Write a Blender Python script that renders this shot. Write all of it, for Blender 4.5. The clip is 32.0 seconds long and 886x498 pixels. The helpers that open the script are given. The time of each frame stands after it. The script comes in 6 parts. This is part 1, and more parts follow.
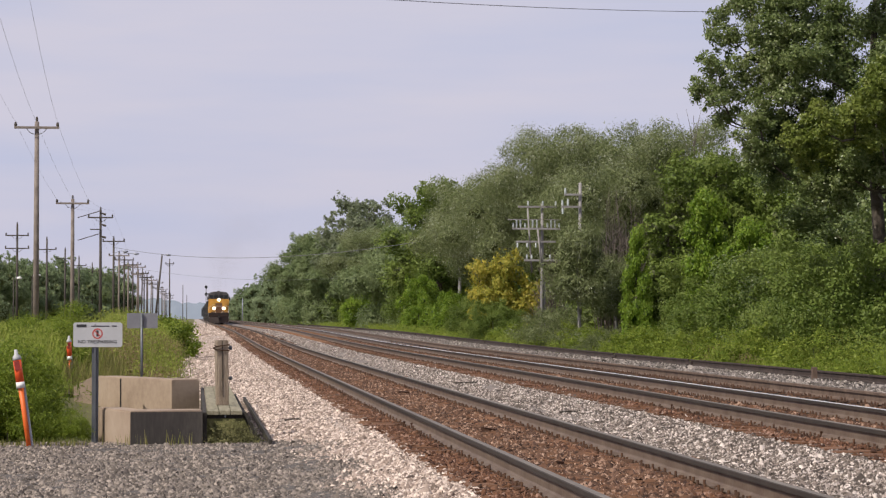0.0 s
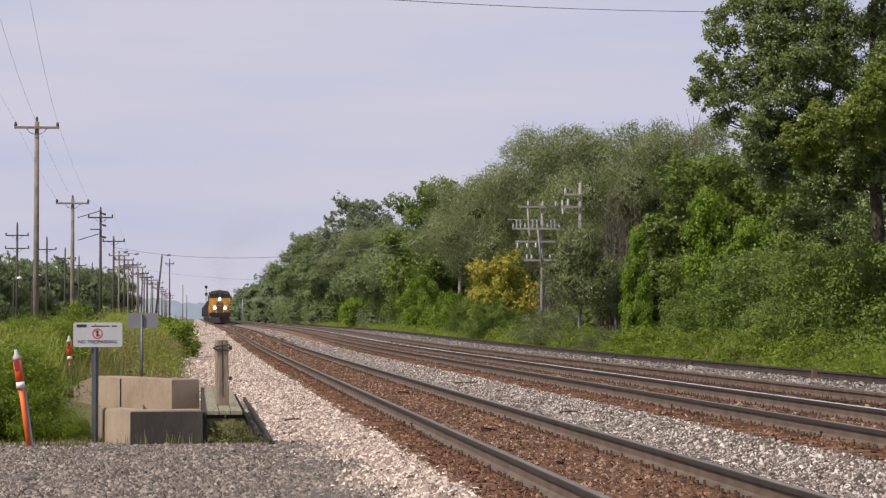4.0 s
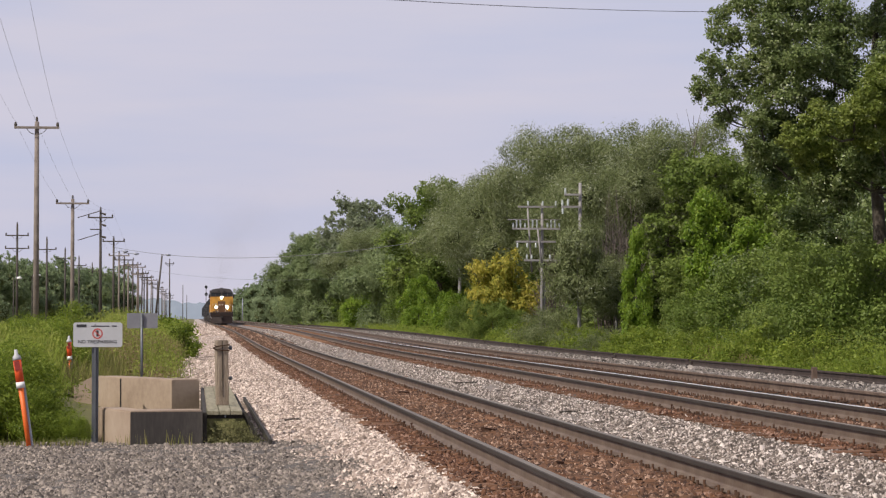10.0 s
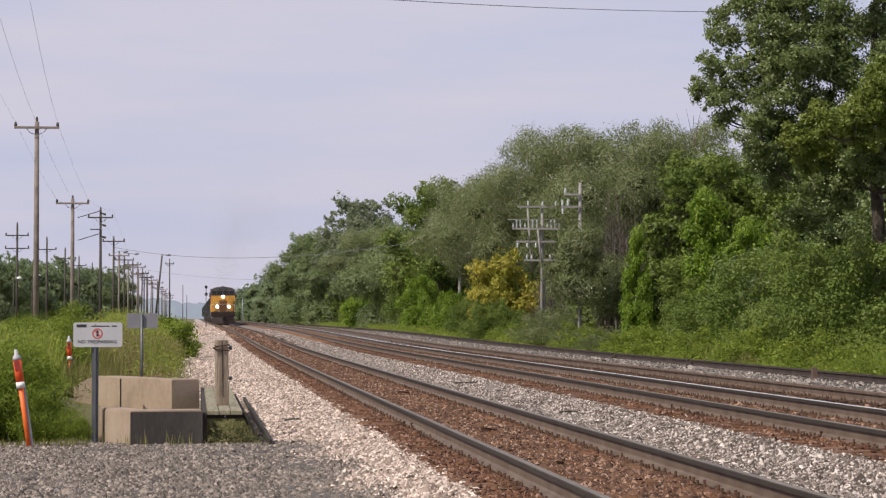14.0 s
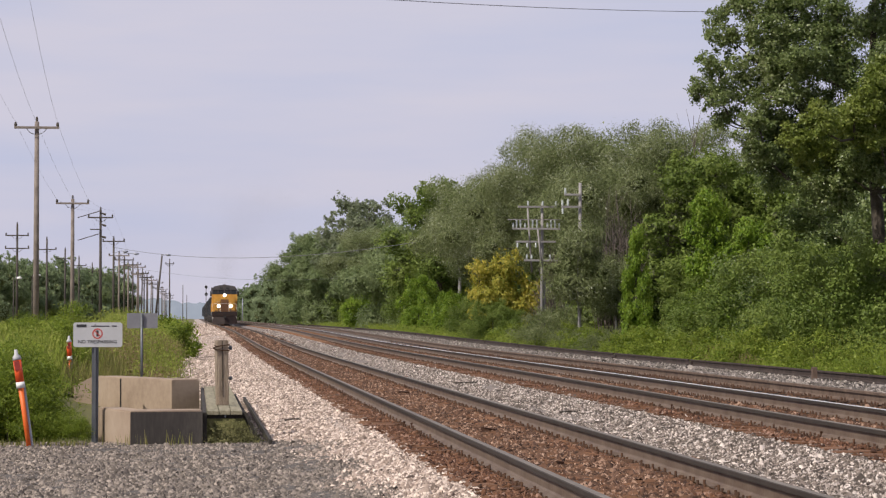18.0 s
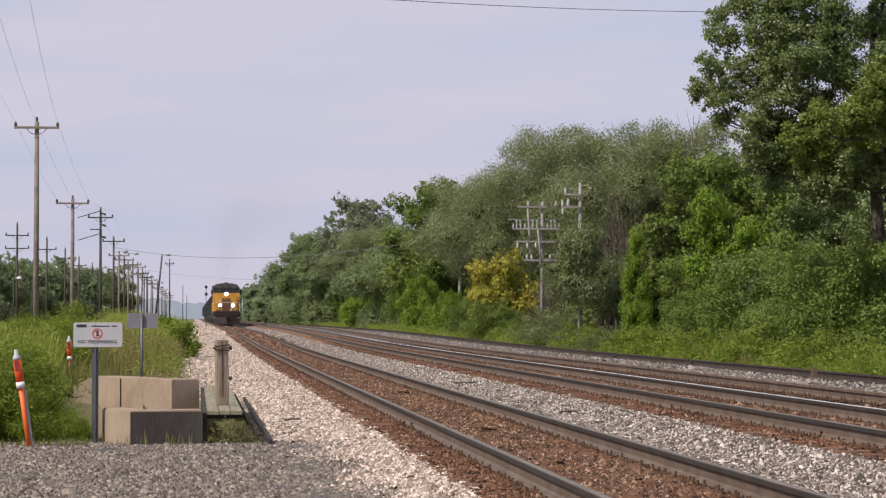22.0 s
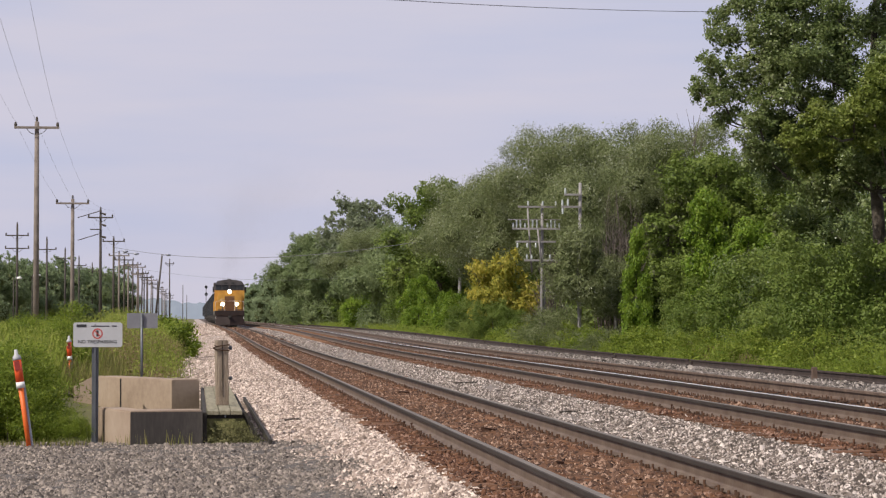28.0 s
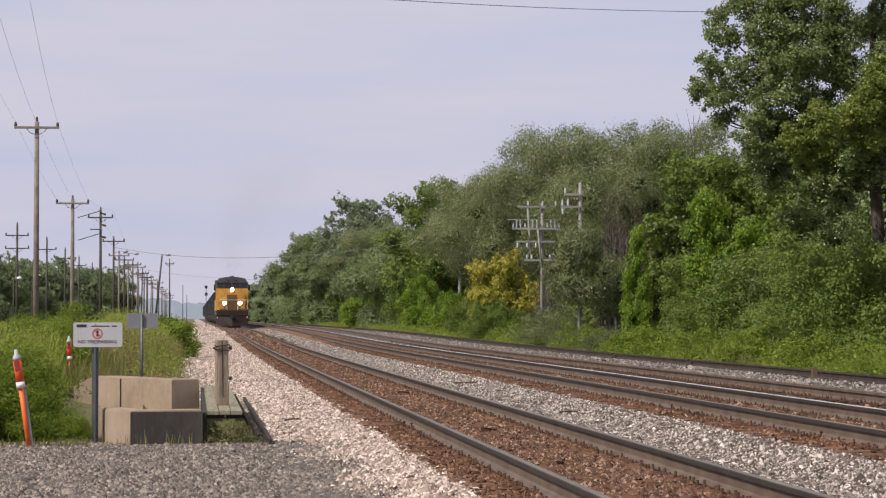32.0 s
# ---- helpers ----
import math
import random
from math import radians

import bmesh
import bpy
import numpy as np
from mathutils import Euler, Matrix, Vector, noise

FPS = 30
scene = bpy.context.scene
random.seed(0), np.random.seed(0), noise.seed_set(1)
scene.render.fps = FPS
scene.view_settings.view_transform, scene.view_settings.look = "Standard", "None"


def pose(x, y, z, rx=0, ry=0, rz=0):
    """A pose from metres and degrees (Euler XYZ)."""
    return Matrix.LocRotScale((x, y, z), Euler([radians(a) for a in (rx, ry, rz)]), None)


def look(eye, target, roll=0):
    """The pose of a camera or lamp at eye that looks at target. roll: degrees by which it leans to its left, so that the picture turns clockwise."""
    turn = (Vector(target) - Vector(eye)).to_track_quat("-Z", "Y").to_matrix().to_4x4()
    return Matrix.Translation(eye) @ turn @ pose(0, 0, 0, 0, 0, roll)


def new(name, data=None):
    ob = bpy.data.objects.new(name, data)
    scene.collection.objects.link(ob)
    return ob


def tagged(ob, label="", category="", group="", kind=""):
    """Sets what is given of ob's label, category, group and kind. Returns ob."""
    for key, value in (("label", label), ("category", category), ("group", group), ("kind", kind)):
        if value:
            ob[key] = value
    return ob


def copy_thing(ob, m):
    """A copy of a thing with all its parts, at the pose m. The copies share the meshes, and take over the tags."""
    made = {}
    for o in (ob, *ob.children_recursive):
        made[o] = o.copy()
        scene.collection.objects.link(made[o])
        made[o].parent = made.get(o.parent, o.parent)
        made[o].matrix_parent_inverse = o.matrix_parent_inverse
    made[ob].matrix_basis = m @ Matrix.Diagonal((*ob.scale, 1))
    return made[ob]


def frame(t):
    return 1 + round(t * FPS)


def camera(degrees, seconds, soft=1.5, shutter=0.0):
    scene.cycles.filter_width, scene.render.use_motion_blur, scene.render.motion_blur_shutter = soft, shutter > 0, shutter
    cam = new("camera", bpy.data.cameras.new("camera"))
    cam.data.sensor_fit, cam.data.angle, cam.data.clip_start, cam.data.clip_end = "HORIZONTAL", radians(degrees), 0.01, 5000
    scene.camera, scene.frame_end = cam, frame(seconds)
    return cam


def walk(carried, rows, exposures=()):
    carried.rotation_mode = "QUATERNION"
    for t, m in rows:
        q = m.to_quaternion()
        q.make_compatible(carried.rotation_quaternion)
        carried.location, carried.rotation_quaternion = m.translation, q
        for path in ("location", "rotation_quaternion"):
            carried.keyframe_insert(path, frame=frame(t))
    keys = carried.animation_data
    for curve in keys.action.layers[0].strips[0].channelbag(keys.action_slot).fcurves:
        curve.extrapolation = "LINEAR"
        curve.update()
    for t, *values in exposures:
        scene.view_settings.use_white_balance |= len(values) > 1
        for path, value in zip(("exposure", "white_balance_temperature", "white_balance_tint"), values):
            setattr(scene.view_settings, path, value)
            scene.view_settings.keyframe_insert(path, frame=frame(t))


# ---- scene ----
# The lens stands still on a tripod beside the line; y runs along the track, x across it, z = 0 is the gravel pad.
cam = camera(22.2, 32.0, soft=1.25)
EYE = (0.0, 0.0, 1.6)
VIEW = pose(*EYE, 90 + 1.735, 0, -6.257)
walk(cam, [(0, VIEW), (32, VIEW)], exposures=[(0, 0.0), (32, 0.0)])

# ---- daylight ----
SUN_DIR = Vector((-0.72, -0.46, 0.88)).normalized()
sun_data = bpy.data.lights.new("sun", "SUN")
sun_data.energy, sun_data.angle, sun_data.color = 4.6, radians(0.8), (1.0, 0.93, 0.82)
sun = new("sun", sun_data)
sun.matrix_world = look(Vector((0, 0, 60)) + SUN_DIR * 50, Vector((0, 0, 60)))

world = bpy.data.worlds.new("sky")
scene.world = world
world.use_nodes = True
wn, wl = world.node_tree.nodes, world.node_tree.links
wn.clear()
sky = wn.new("ShaderNodeTexSky")
sky.sky_type, sky.sun_disc = "NISHITA", False
sky.sun_elevation = math.asin(SUN_DIR.z)
sky.sun_rotation = math.atan2(SUN_DIR.x, SUN_DIR.y)
sky.dust_density, sky.air_density, sky.ozone_density = 3.5, 1.2, 2.0
bg_sky = wn.new("ShaderNodeBackground")
bg_sky.inputs["Strength"].default_value = 0.07
wl.new(sky.outputs[0], bg_sky.inputs["Color"])
# thin summer haze with very faint streaks of cirrus
coord = wn.new("ShaderNodeTexCoord")
stretch = wn.new("ShaderNodeMapping")
stretch.inputs["Scale"].default_value = (3.0, 3.0, 22.0)
streak = wn.new("ShaderNodeTexNoise")
streak.inputs["Scale"].default_value, streak.inputs["Detail"].default_value = 1.6, 4.0
ramp = wn.new("ShaderNodeValToRGB")
ramp.color_ramp.elements[0].position, ramp.color_ramp.elements[1].position = 0.36, 0.68
ramp.color_ramp.elements[0].color = (0.545, 0.565, 0.735, 1)
ramp.color_ramp.elements[1].color = (0.64, 0.615, 0.73, 1)
bg_haze = wn.new("ShaderNodeBackground")
bg_haze.inputs["Strength"].default_value = 1.05
wl.new(coord.outputs["Generated"], stretch.inputs["Vector"])
wl.new(stretch.outputs[0], streak.inputs["Vector"])
wl.new(streak.outputs[0], ramp.inputs[0])
wl.new(ramp.outputs[0], bg_haze.inputs["Color"])
both = wn.new("ShaderNodeMixShader")
# the haze lies low: it thins out towards the zenith
split, thin_out = wn.new("ShaderNodeSeparateXYZ"), wn.new("ShaderNodeMapRange")
thin_out.inputs["From Min"].default_value, thin_out.inputs["From Max"].default_value = 0.12, 0.75
thin_out.inputs["To Min"].default_value, thin_out.inputs["To Max"].default_value = 0.9, 0.6
wl.new(coord.outputs["Generated"], split.inputs[0])
wl.new(split.outputs["Z"], thin_out.inputs["Value"])
wl.new(thin_out.outputs["Result"], both.inputs[0])
wl.new(bg_sky.outputs[0], both.inputs[1])
wl.new(bg_haze.outputs[0], both.inputs[2])
wout = wn.new("ShaderNodeOutputWorld")
wl.new(both.outputs[0], wout.inputs["Surface"])


# ---- materials ----
def material(name, colours, rough=0.8, metal=0.0, scale=6.0, island=0.0, bump=0.0, bump_scale=40.0, leafy=False, per_object=0.0, fine=0.35, gloss=0.22, grain=None):
    """Noise at two scales runs through the colours; island or per_object shifts the choice piece by piece; grain draws the noise out along an axis."""
    m = bpy.data.materials.new(name)
    m.use_nodes = True
    n, l = m.node_tree.nodes, m.node_tree.links
    bsdf = n["Principled BSDF"]
    bsdf.inputs["Roughness"].default_value, bsdf.inputs["Metallic"].default_value = rough, metal
    bsdf.inputs["Specular IOR Level"].default_value = gloss if leafy else 0.4
    place = n.new("ShaderNodeTexCoord").outputs["Object"]
    if grain:
        drawn = n.new("ShaderNodeMapping")
        drawn.inputs["Scale"].default_value = grain
        l.new(place, drawn.inputs["Vector"])
        place = drawn.outputs[0]
    big, small = n.new("ShaderNodeTexNoise"), n.new("ShaderNodeTexNoise")
    big.inputs["Scale"].default_value, big.inputs["Detail"].default_value = scale, 5.0
    small.inputs["Scale"].default_value, small.inputs["Detail"].default_value = scale * 9, 3.0
    for t in (big, small):
        l.new(place, t.inputs["Vector"])
    mix = n.new("ShaderNodeMix")
    mix.inputs["Factor"].default_value = fine
    l.new(big.outputs[0], mix.inputs["A"])
    l.new(small.outputs[0], mix.inputs["B"])
    value = mix.outputs["Result"]
    wide = n.new("ShaderNodeMapRange")
    wide.inputs["From Min"].default_value, wide.inputs["From Max"].default_value = 0.3, 0.7
    l.new(value, wide.inputs["Value"])
    value = wide.outputs["Result"]
    for amount, node, socket in ((island, "ShaderNodeNewGeometry", "Random Per Island"), (per_object, "ShaderNodeObjectInfo", "Random")):
        if amount:
            src, blend = n.new(node), n.new("ShaderNodeMix")
            blend.inputs["Factor"].default_value = amount
            l.new(value, blend.inputs["A"])
            l.new(src.outputs[socket], blend.inputs["B"])
            value = blend.outputs["Result"]
    r = n.new("ShaderNodeValToRGB")
    while len(r.color_ramp.elements) < len(colours):
        r.color_ramp.elements.new(0.5)
    for i, c in enumerate(colours):
        r.color_ramp.elements[i].position = i / (len(colours) - 1)
        r.color_ramp.elements[i].color = (*c, 1)
    l.new(value, r.inputs[0])
    l.new(r.outputs[0], bsdf.inputs["Base Color"])
    if bump:
        rel, b = n.new("ShaderNodeTexNoise"), n.new("ShaderNodeBump")
        rel.inputs["Scale"].default_value, rel.inputs["Detail"].default_value = bump_scale, 6.0
        b.inputs["Strength"].default_value, b.inputs["Distance"].default_value = bump, 0.02
        l.new(place, rel.inputs["Vector"])
        l.new(rel.outputs[0], b.inputs["Height"])
        l.new(b.outputs[0], bsdf.inputs["Normal"])
    if leafy:
        thin, add = n.new("ShaderNodeBsdfTranslucent"), n.new("ShaderNodeMixShader")
        add.inputs[0].default_value = leafy
        l.new(r.outputs[0], thin.inputs["Color"])
        l.new(bsdf.outputs[0], add.inputs[1])
        l.new(thin.outputs[0], add.inputs[2])
        l.new(add.outputs[0], n["Material Output"].inputs["Surface"])
    return m


def glow(name, colour, strength):
    m = bpy.data.materials.new(name)
    m.use_nodes = True
    b = m.node_tree.nodes["Principled BSDF"]
    b.inputs["Base Color"].default_value = (*colour, 1)
    b.inputs["Emission Color"].default_value = (*colour, 1)
    b.inputs["Emission Strength"].default_value = strength
    return m


M_BALLAST = material("white_ballast", [(0.088, 0.061, 0.047), (0.281, 0.211, 0.173), (0.490, 0.386, 0.326), (0.871, 0.739, 0.646)], 0.85, scale=2.0, island=0.86, bump=0.5, bump_scale=30)
M_BALLAST_GREY = material("grey_ballast", [(0.034, 0.026, 0.022), (0.104, 0.082, 0.068), (0.270, 0.219, 0.188), (0.815, 0.720, 0.660)], 0.85, scale=2.0, island=0.86, bump=0.5, bump_scale=30)
M_BALLAST_FAR = material("dull_ballast", [(0.033, 0.028, 0.024), (0.103, 0.088, 0.077), (0.189, 0.161, 0.142), (0.499, 0.439, 0.396)], 0.85, scale=2.0, island=0.86, bump=0.5, bump_scale=30)
M_BALLAST_BED = material("ballast_bed", [(0.07, 0.056, 0.049), (0.17, 0.142, 0.127), (0.27, 0.232, 0.21)], 0.9, scale=9.0, bump=1.0, bump_scale=25)
M_SHOULDER_BED = material("pale_ballast_bed", [(0.165, 0.127, 0.110), (0.363, 0.303, 0.270), (0.550, 0.473, 0.429)], 0.9, scale=14.0, bump=1.0, bump_scale=25, fine=0.5)
M_RUSTY = material("stained_ballast", [(0.023, 0.012, 0.008), (0.081, 0.040, 0.023), (0.147, 0.077, 0.047), (0.495, 0.330, 0.240)], 0.9, scale=1.2, island=0.78, bump=0.5, bump_scale=30)
M_RUST = material("rust_red_ballast", [(0.025, 0.011, 0.007), (0.087, 0.036, 0.018), (0.154, 0.070, 0.036), (0.349, 0.223, 0.171)], 0.9, scale=1.2, island=0.75, bump=0.5, bump_scale=30)
M_RUSTY_BED = material("rusty_bed", [(0.025, 0.018, 0.019), (0.076, 0.051, 0.039), (0.150, 0.103, 0.080)], 0.95, scale=1.6, bump=1.0, bump_scale=22)
M_GRAVEL = material("grey_gravel", [(0.043, 0.035, 0.030), (0.131, 0.108, 0.093), (0.209, 0.174, 0.150), (0.419, 0.350, 0.296)], 0.9, scale=1.5, island=0.86, bump=0.5, bump_scale=40)
M_GRAVEL_BED = material("gravel_bed", [(0.037, 0.031, 0.028), (0.093, 0.081, 0.074), (0.166, 0.143, 0.129)], 0.95, scale=8.0, bump=1.0, bump_scale=30)
M_EARTH = material("earth", [(0.09, 0.085, 0.03), (0.13, 0.125, 0.045), (0.19, 0.16, 0.08)], 0.95, scale=0.15, bump=0.8, bump_scale=3)
M_RAIL = material("rail_steel", [(0.082, 0.051, 0.035), (0.130, 0.091, 0.066), (0.172, 0.129, 0.098)], 0.6, 0.1, scale=3.0, bump=0.2, bump_scale=20)
M_RAILHEAD = material("polished_railhead", [(0.107, 0.090, 0.074), (0.185, 0.159, 0.131)], 0.6, 0.1, scale=0.8)
# The glint of sun and sky on one rail is put into this near-white base.
M_RAILHEAD_GLINT = material("glint_railhead", [(0.62, 0.62, 0.63), (0.78, 0.78, 0.79)], 0.4, 0.35, scale=0.8)
M_RAIL_DARK = material("rail_side_dark", [(0.024, 0.018, 0.014), (0.050, 0.038, 0.030)], 0.7, 0.1, scale=3.0)
M_RAIL_OLD = material("rusted_rail", [(0.060, 0.039, 0.029), (0.116, 0.078, 0.058), (0.166, 0.119, 0.091)], 0.85, 0.1, scale=4.0, bump=0.3, bump_scale=25)
M_RAIL_SPARE = material("blackened_rail", [(0.020, 0.014, 0.012), (0.042, 0.029, 0.024), (0.07, 0.05, 0.041)], 0.85, 0.1, scale=4.0, bump=0.3, bump_scale=25)
M_TIE = material("creosoted_tie", [(0.05, 0.026, 0.016), (0.14, 0.067, 0.035), (0.23, 0.12, 0.068)], 0.9, scale=5.0, per_object=0.35, bump=0.6, bump_scale=18, grain=(0.25, 2.0, 2.0))
M_SPIKE = material("spike_steel", [(0.024, 0.012, 0.007), (0.10, 0.046, 0.022)], 0.8, 0.1, scale=20, island=0.5)
M_CONCRETE = material("weathered_concrete", [(0.20, 0.145, 0.105), (0.295, 0.222, 0.165), (0.36, 0.282, 0.216)], 0.9, scale=1.3, bump=0.12, bump_scale=30, fine=0.25)
M_CONCRETE_DARK = material("dark_concrete", [(0.031, 0.027, 0.025), (0.050, 0.043, 0.039), (0.080, 0.070, 0.061)], 0.9, scale=1.6, bump=0.12, bump_scale=30, grain=(2.2, 2.2, 0.5))
M_TIMBER = material("old_grey_timber", [(0.10, 0.075, 0.052), (0.245, 0.19, 0.14), (0.36, 0.295, 0.23)], 0.9, scale=7.0, bump=0.35, bump_scale=14, grain=(3.0, 3.0, 0.22), fine=0.5)
# dark timber; also fills the crib's gaps where there is only shade
M_TIMBER_AND_SHADE = material("dark_timber_and_shade", [(0.018, 0.015, 0.012), (0.045, 0.037, 0.03)], 0.85, scale=5.0, bump=0.5, bump_scale=20)
M_MOSS = material("mossy_boards", [(0.040, 0.040, 0.016), (0.136, 0.133, 0.049), (0.282, 0.254, 0.120)], 0.95, scale=9.0, bump=0.8, bump_scale=30)
M_PLANK = material("grey_green_planks", [(0.12, 0.107, 0.066), (0.232, 0.207, 0.142), (0.325, 0.29, 0.212)], 0.92, scale=6.0, bump=0.4, bump_scale=20, grain=(3.0, 0.25, 3.0), fine=0.5)
M_POLE = material("weathered_pole", [(0.10, 0.082, 0.072), (0.20, 0.165, 0.145), (0.27, 0.23, 0.205)], 0.9, scale=2.0, bump=0.4, bump_scale=20)
M_POLE_DARK = material("dark_pole", [(0.045, 0.037, 0.033), (0.10, 0.085, 0.075)], 0.9, scale=2.0, bump=0.4, bump_scale=20)
M_POLE_PALE = material("bleached_pole", [(0.16, 0.145, 0.14), (0.25, 0.235, 0.23), (0.33, 0.315, 0.31)], 0.9, scale=2.0)
M_WIRE = material("cable", [(0.12, 0.12, 0.13), (0.2, 0.2, 0.21)], 0.6, 0.3, scale=2.0)
M_GLASS_INS = material("insulator", [(0.38, 0.41, 0.42), (0.55, 0.58, 0.58)], 0.25, scale=5.0)
M_BARK = material("bark", [(0.035, 0.028, 0.022), (0.085, 0.07, 0.055), (0.14, 0.12, 0.10)], 0.95, scale=3.0, bump=0.8, bump_scale=15)
M_TWIG = material("dry_twigs", [(0.06, 0.048, 0.04), (0.13, 0.105, 0.09), (0.2, 0.17, 0.15)], 0.9, scale=3.0)
M_LEAF_DARK = material("cottonwood_leaves", [(0.045, 0.076, 0.028), (0.112, 0.16, 0.05), (0.205, 0.255, 0.085), (0.37, 0.385, 0.22)], 0.36, gloss=0.45, scale=0.35, island=0.42, leafy=0.42)
M_LEAF_MID = material("ash_leaves", [(0.057, 0.099, 0.020), (0.127, 0.183, 0.036), (0.206, 0.260, 0.060), (0.287, 0.321, 0.101)], 0.5, scale=0.3, island=0.32, leafy=0.42)
# Far ash: ash leaves paled, with distance haze put into the base colour.
M_LEAF_BELT = material("hazed_ash_leaves", [(0.103, 0.151, 0.060), (0.200, 0.251, 0.108), (0.302, 0.343, 0.174)], 0.5, scale=0.3, island=0.22, leafy=0.45)
# The sunlit look of the front lobes is put into this lighter, yellower colour.
M_LEAF_LIME = material("sunlit_elder_leaves", [(0.070, 0.110, 0.018), (0.155, 0.205, 0.038), (0.245, 0.285, 0.062), (0.37, 0.39, 0.14)], 0.42, gloss=0.35, scale=0.35, island=0.45, leafy=0.45)
# Clump-sized noise and the near-white end stand in for sunlit tuft tops.
M_LEAF_WILLOW = material("willow_leaves", [(0.055, 0.078, 0.026), (0.136, 0.165, 0.058), (0.224, 0.252, 0.116), (0.632, 0.640, 0.543)], 0.45, scale=0.7, fine=0.3, island=0.4, leafy=0.32)
# Greyed and lightened: the haze over distant trees is painted into this colour.
M_LEAF_FAR = material("hazed_far_leaves", [(0.14, 0.20, 0.095), (0.25, 0.31, 0.165), (0.37, 0.42, 0.255)], 0.6, scale=0.25, island=0.25, per_object=0.3, leafy=0.5)
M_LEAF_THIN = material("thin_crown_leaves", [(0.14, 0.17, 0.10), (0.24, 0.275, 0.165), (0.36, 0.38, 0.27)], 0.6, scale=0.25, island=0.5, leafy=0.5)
M_LEAF_YELLOW = material("yellowing_leaves", [(0.156, 0.193, 0.033), (0.300, 0.298, 0.050), (0.456, 0.392, 0.068), (0.624, 0.503, 0.121)], 0.5, scale=0.5, island=0.5, leafy=0.42)
M_LEAF_VINE = material("vine_leaves", [(0.085, 0.160, 0.013), (0.185, 0.282, 0.031), (0.321, 0.383, 0.065)], 0.45, scale=0.5, island=0.6, leafy=0.42)
M_GRASS = material("tall_grass", [(0.111, 0.158, 0.022), (0.21, 0.261, 0.04), (0.309, 0.345, 0.07), (0.445, 0.401, 0.144)], 0.6, scale=0.25, island=0.55, leafy=0.42)
M_GRASS_DRY = material("drying_grass", [(0.098, 0.126, 0.028), (0.21, 0.203, 0.063), (0.336, 0.28, 0.126)], 0.7, scale=0.4, island=0.6, leafy=0.42)
M_VERGE = material("verge_growth", [(0.083, 0.137, 0.017), (0.166, 0.230, 0.030), (0.251, 0.302, 0.048), (0.376, 0.371, 0.110)], 0.6, scale=0.3, island=0.55, leafy=0.42)
M_WEED_BROWN = material("seeding_weeds", [(0.11, 0.085, 0.038), (0.21, 0.16, 0.075), (0.34, 0.265, 0.14)], 0.8, scale=0.8, island=0.6, leafy=0.3)
M_SOIL = material("bare_soil", [(0.10, 0.07, 0.048), (0.19, 0.14, 0.10), (0.30, 0.235, 0.18)], 0.95, scale=3.0, bump=1.0, bump_scale=18)
M_WEED = material("weed_leaves", [(0.061, 0.099, 0.013), (0.171, 0.233, 0.027), (0.352, 0.398, 0.061)], 0.5, scale=0.8, island=0.6, leafy=0.42)
M_SIGN = material("grey_white_sign_face", [(0.40, 0.40, 0.415), (0.47, 0.47, 0.485)], 0.5, scale=3.0)
M_GALV = material("galvanised_steel", [(0.09, 0.096, 0.108), (0.156, 0.162, 0.174)], 0.5, 0.5, scale=5.0)
M_GALV_PALE = material("aluminium_sign_back", [(0.273, 0.282, 0.334), (0.364, 0.373, 0.436)], 0.5, 0.3, scale=3.0)
M_SIGN_BACK = material("dull_sign_back", [(0.17, 0.168, 0.19), (0.235, 0.232, 0.26)], 0.6, 0.2, scale=3.0)
# Core colours, darker than the leaves: the crown's inner shade is painted in.
M_LEAF_CORE = material("shaded_inner_leaves", [(0.05, 0.08, 0.025), (0.11, 0.155, 0.045)], 0.9, scale=2.5, bump=1.0, bump_scale=6)
M_WILLOW_CORE = material("shaded_inner_willow_leaves", [(0.058, 0.072, 0.026), (0.105, 0.118, 0.046)], 0.9, scale=2.5, bump=1.0, bump_scale=6)
# core colour of the far ash trees, paled for haze
M_HAZED_CORE = material("hazed_inner_leaves", [(0.10, 0.135, 0.06), (0.17, 0.205, 0.09)], 0.9, scale=2.5, bump=1.0, bump_scale=6)
M_INK = material("black_ink", [(0.02, 0.02, 0.022), (0.035, 0.035, 0.04)], 0.6, scale=3.0)
M_RED = material("red_ink", [(0.42, 0.04, 0.03), (0.5, 0.06, 0.045)], 0.6, scale=3.0)
M_ORANGE = material("orange_marker", [(0.62, 0.10, 0.015), (0.75, 0.16, 0.03)], 0.5, scale=6.0)
M_ORANGE_RED = material("red_orange_sleeve", [(0.66, 0.075, 0.018), (0.78, 0.11, 0.03)], 0.5, scale=6.0)
M_MAROON = material("faded_maroon_label", [(0.20, 0.022, 0.018), (0.28, 0.04, 0.03)], 0.6, scale=6.0)
M_CAP = material("grey_plastic_cap", [(0.36, 0.35, 0.36), (0.47, 0.46, 0.46)], 0.6, scale=6.0)
M_WHITE = material("white_plastic", [(0.66, 0.64, 0.62), (0.76, 0.75, 0.73)], 0.5, scale=6.0)


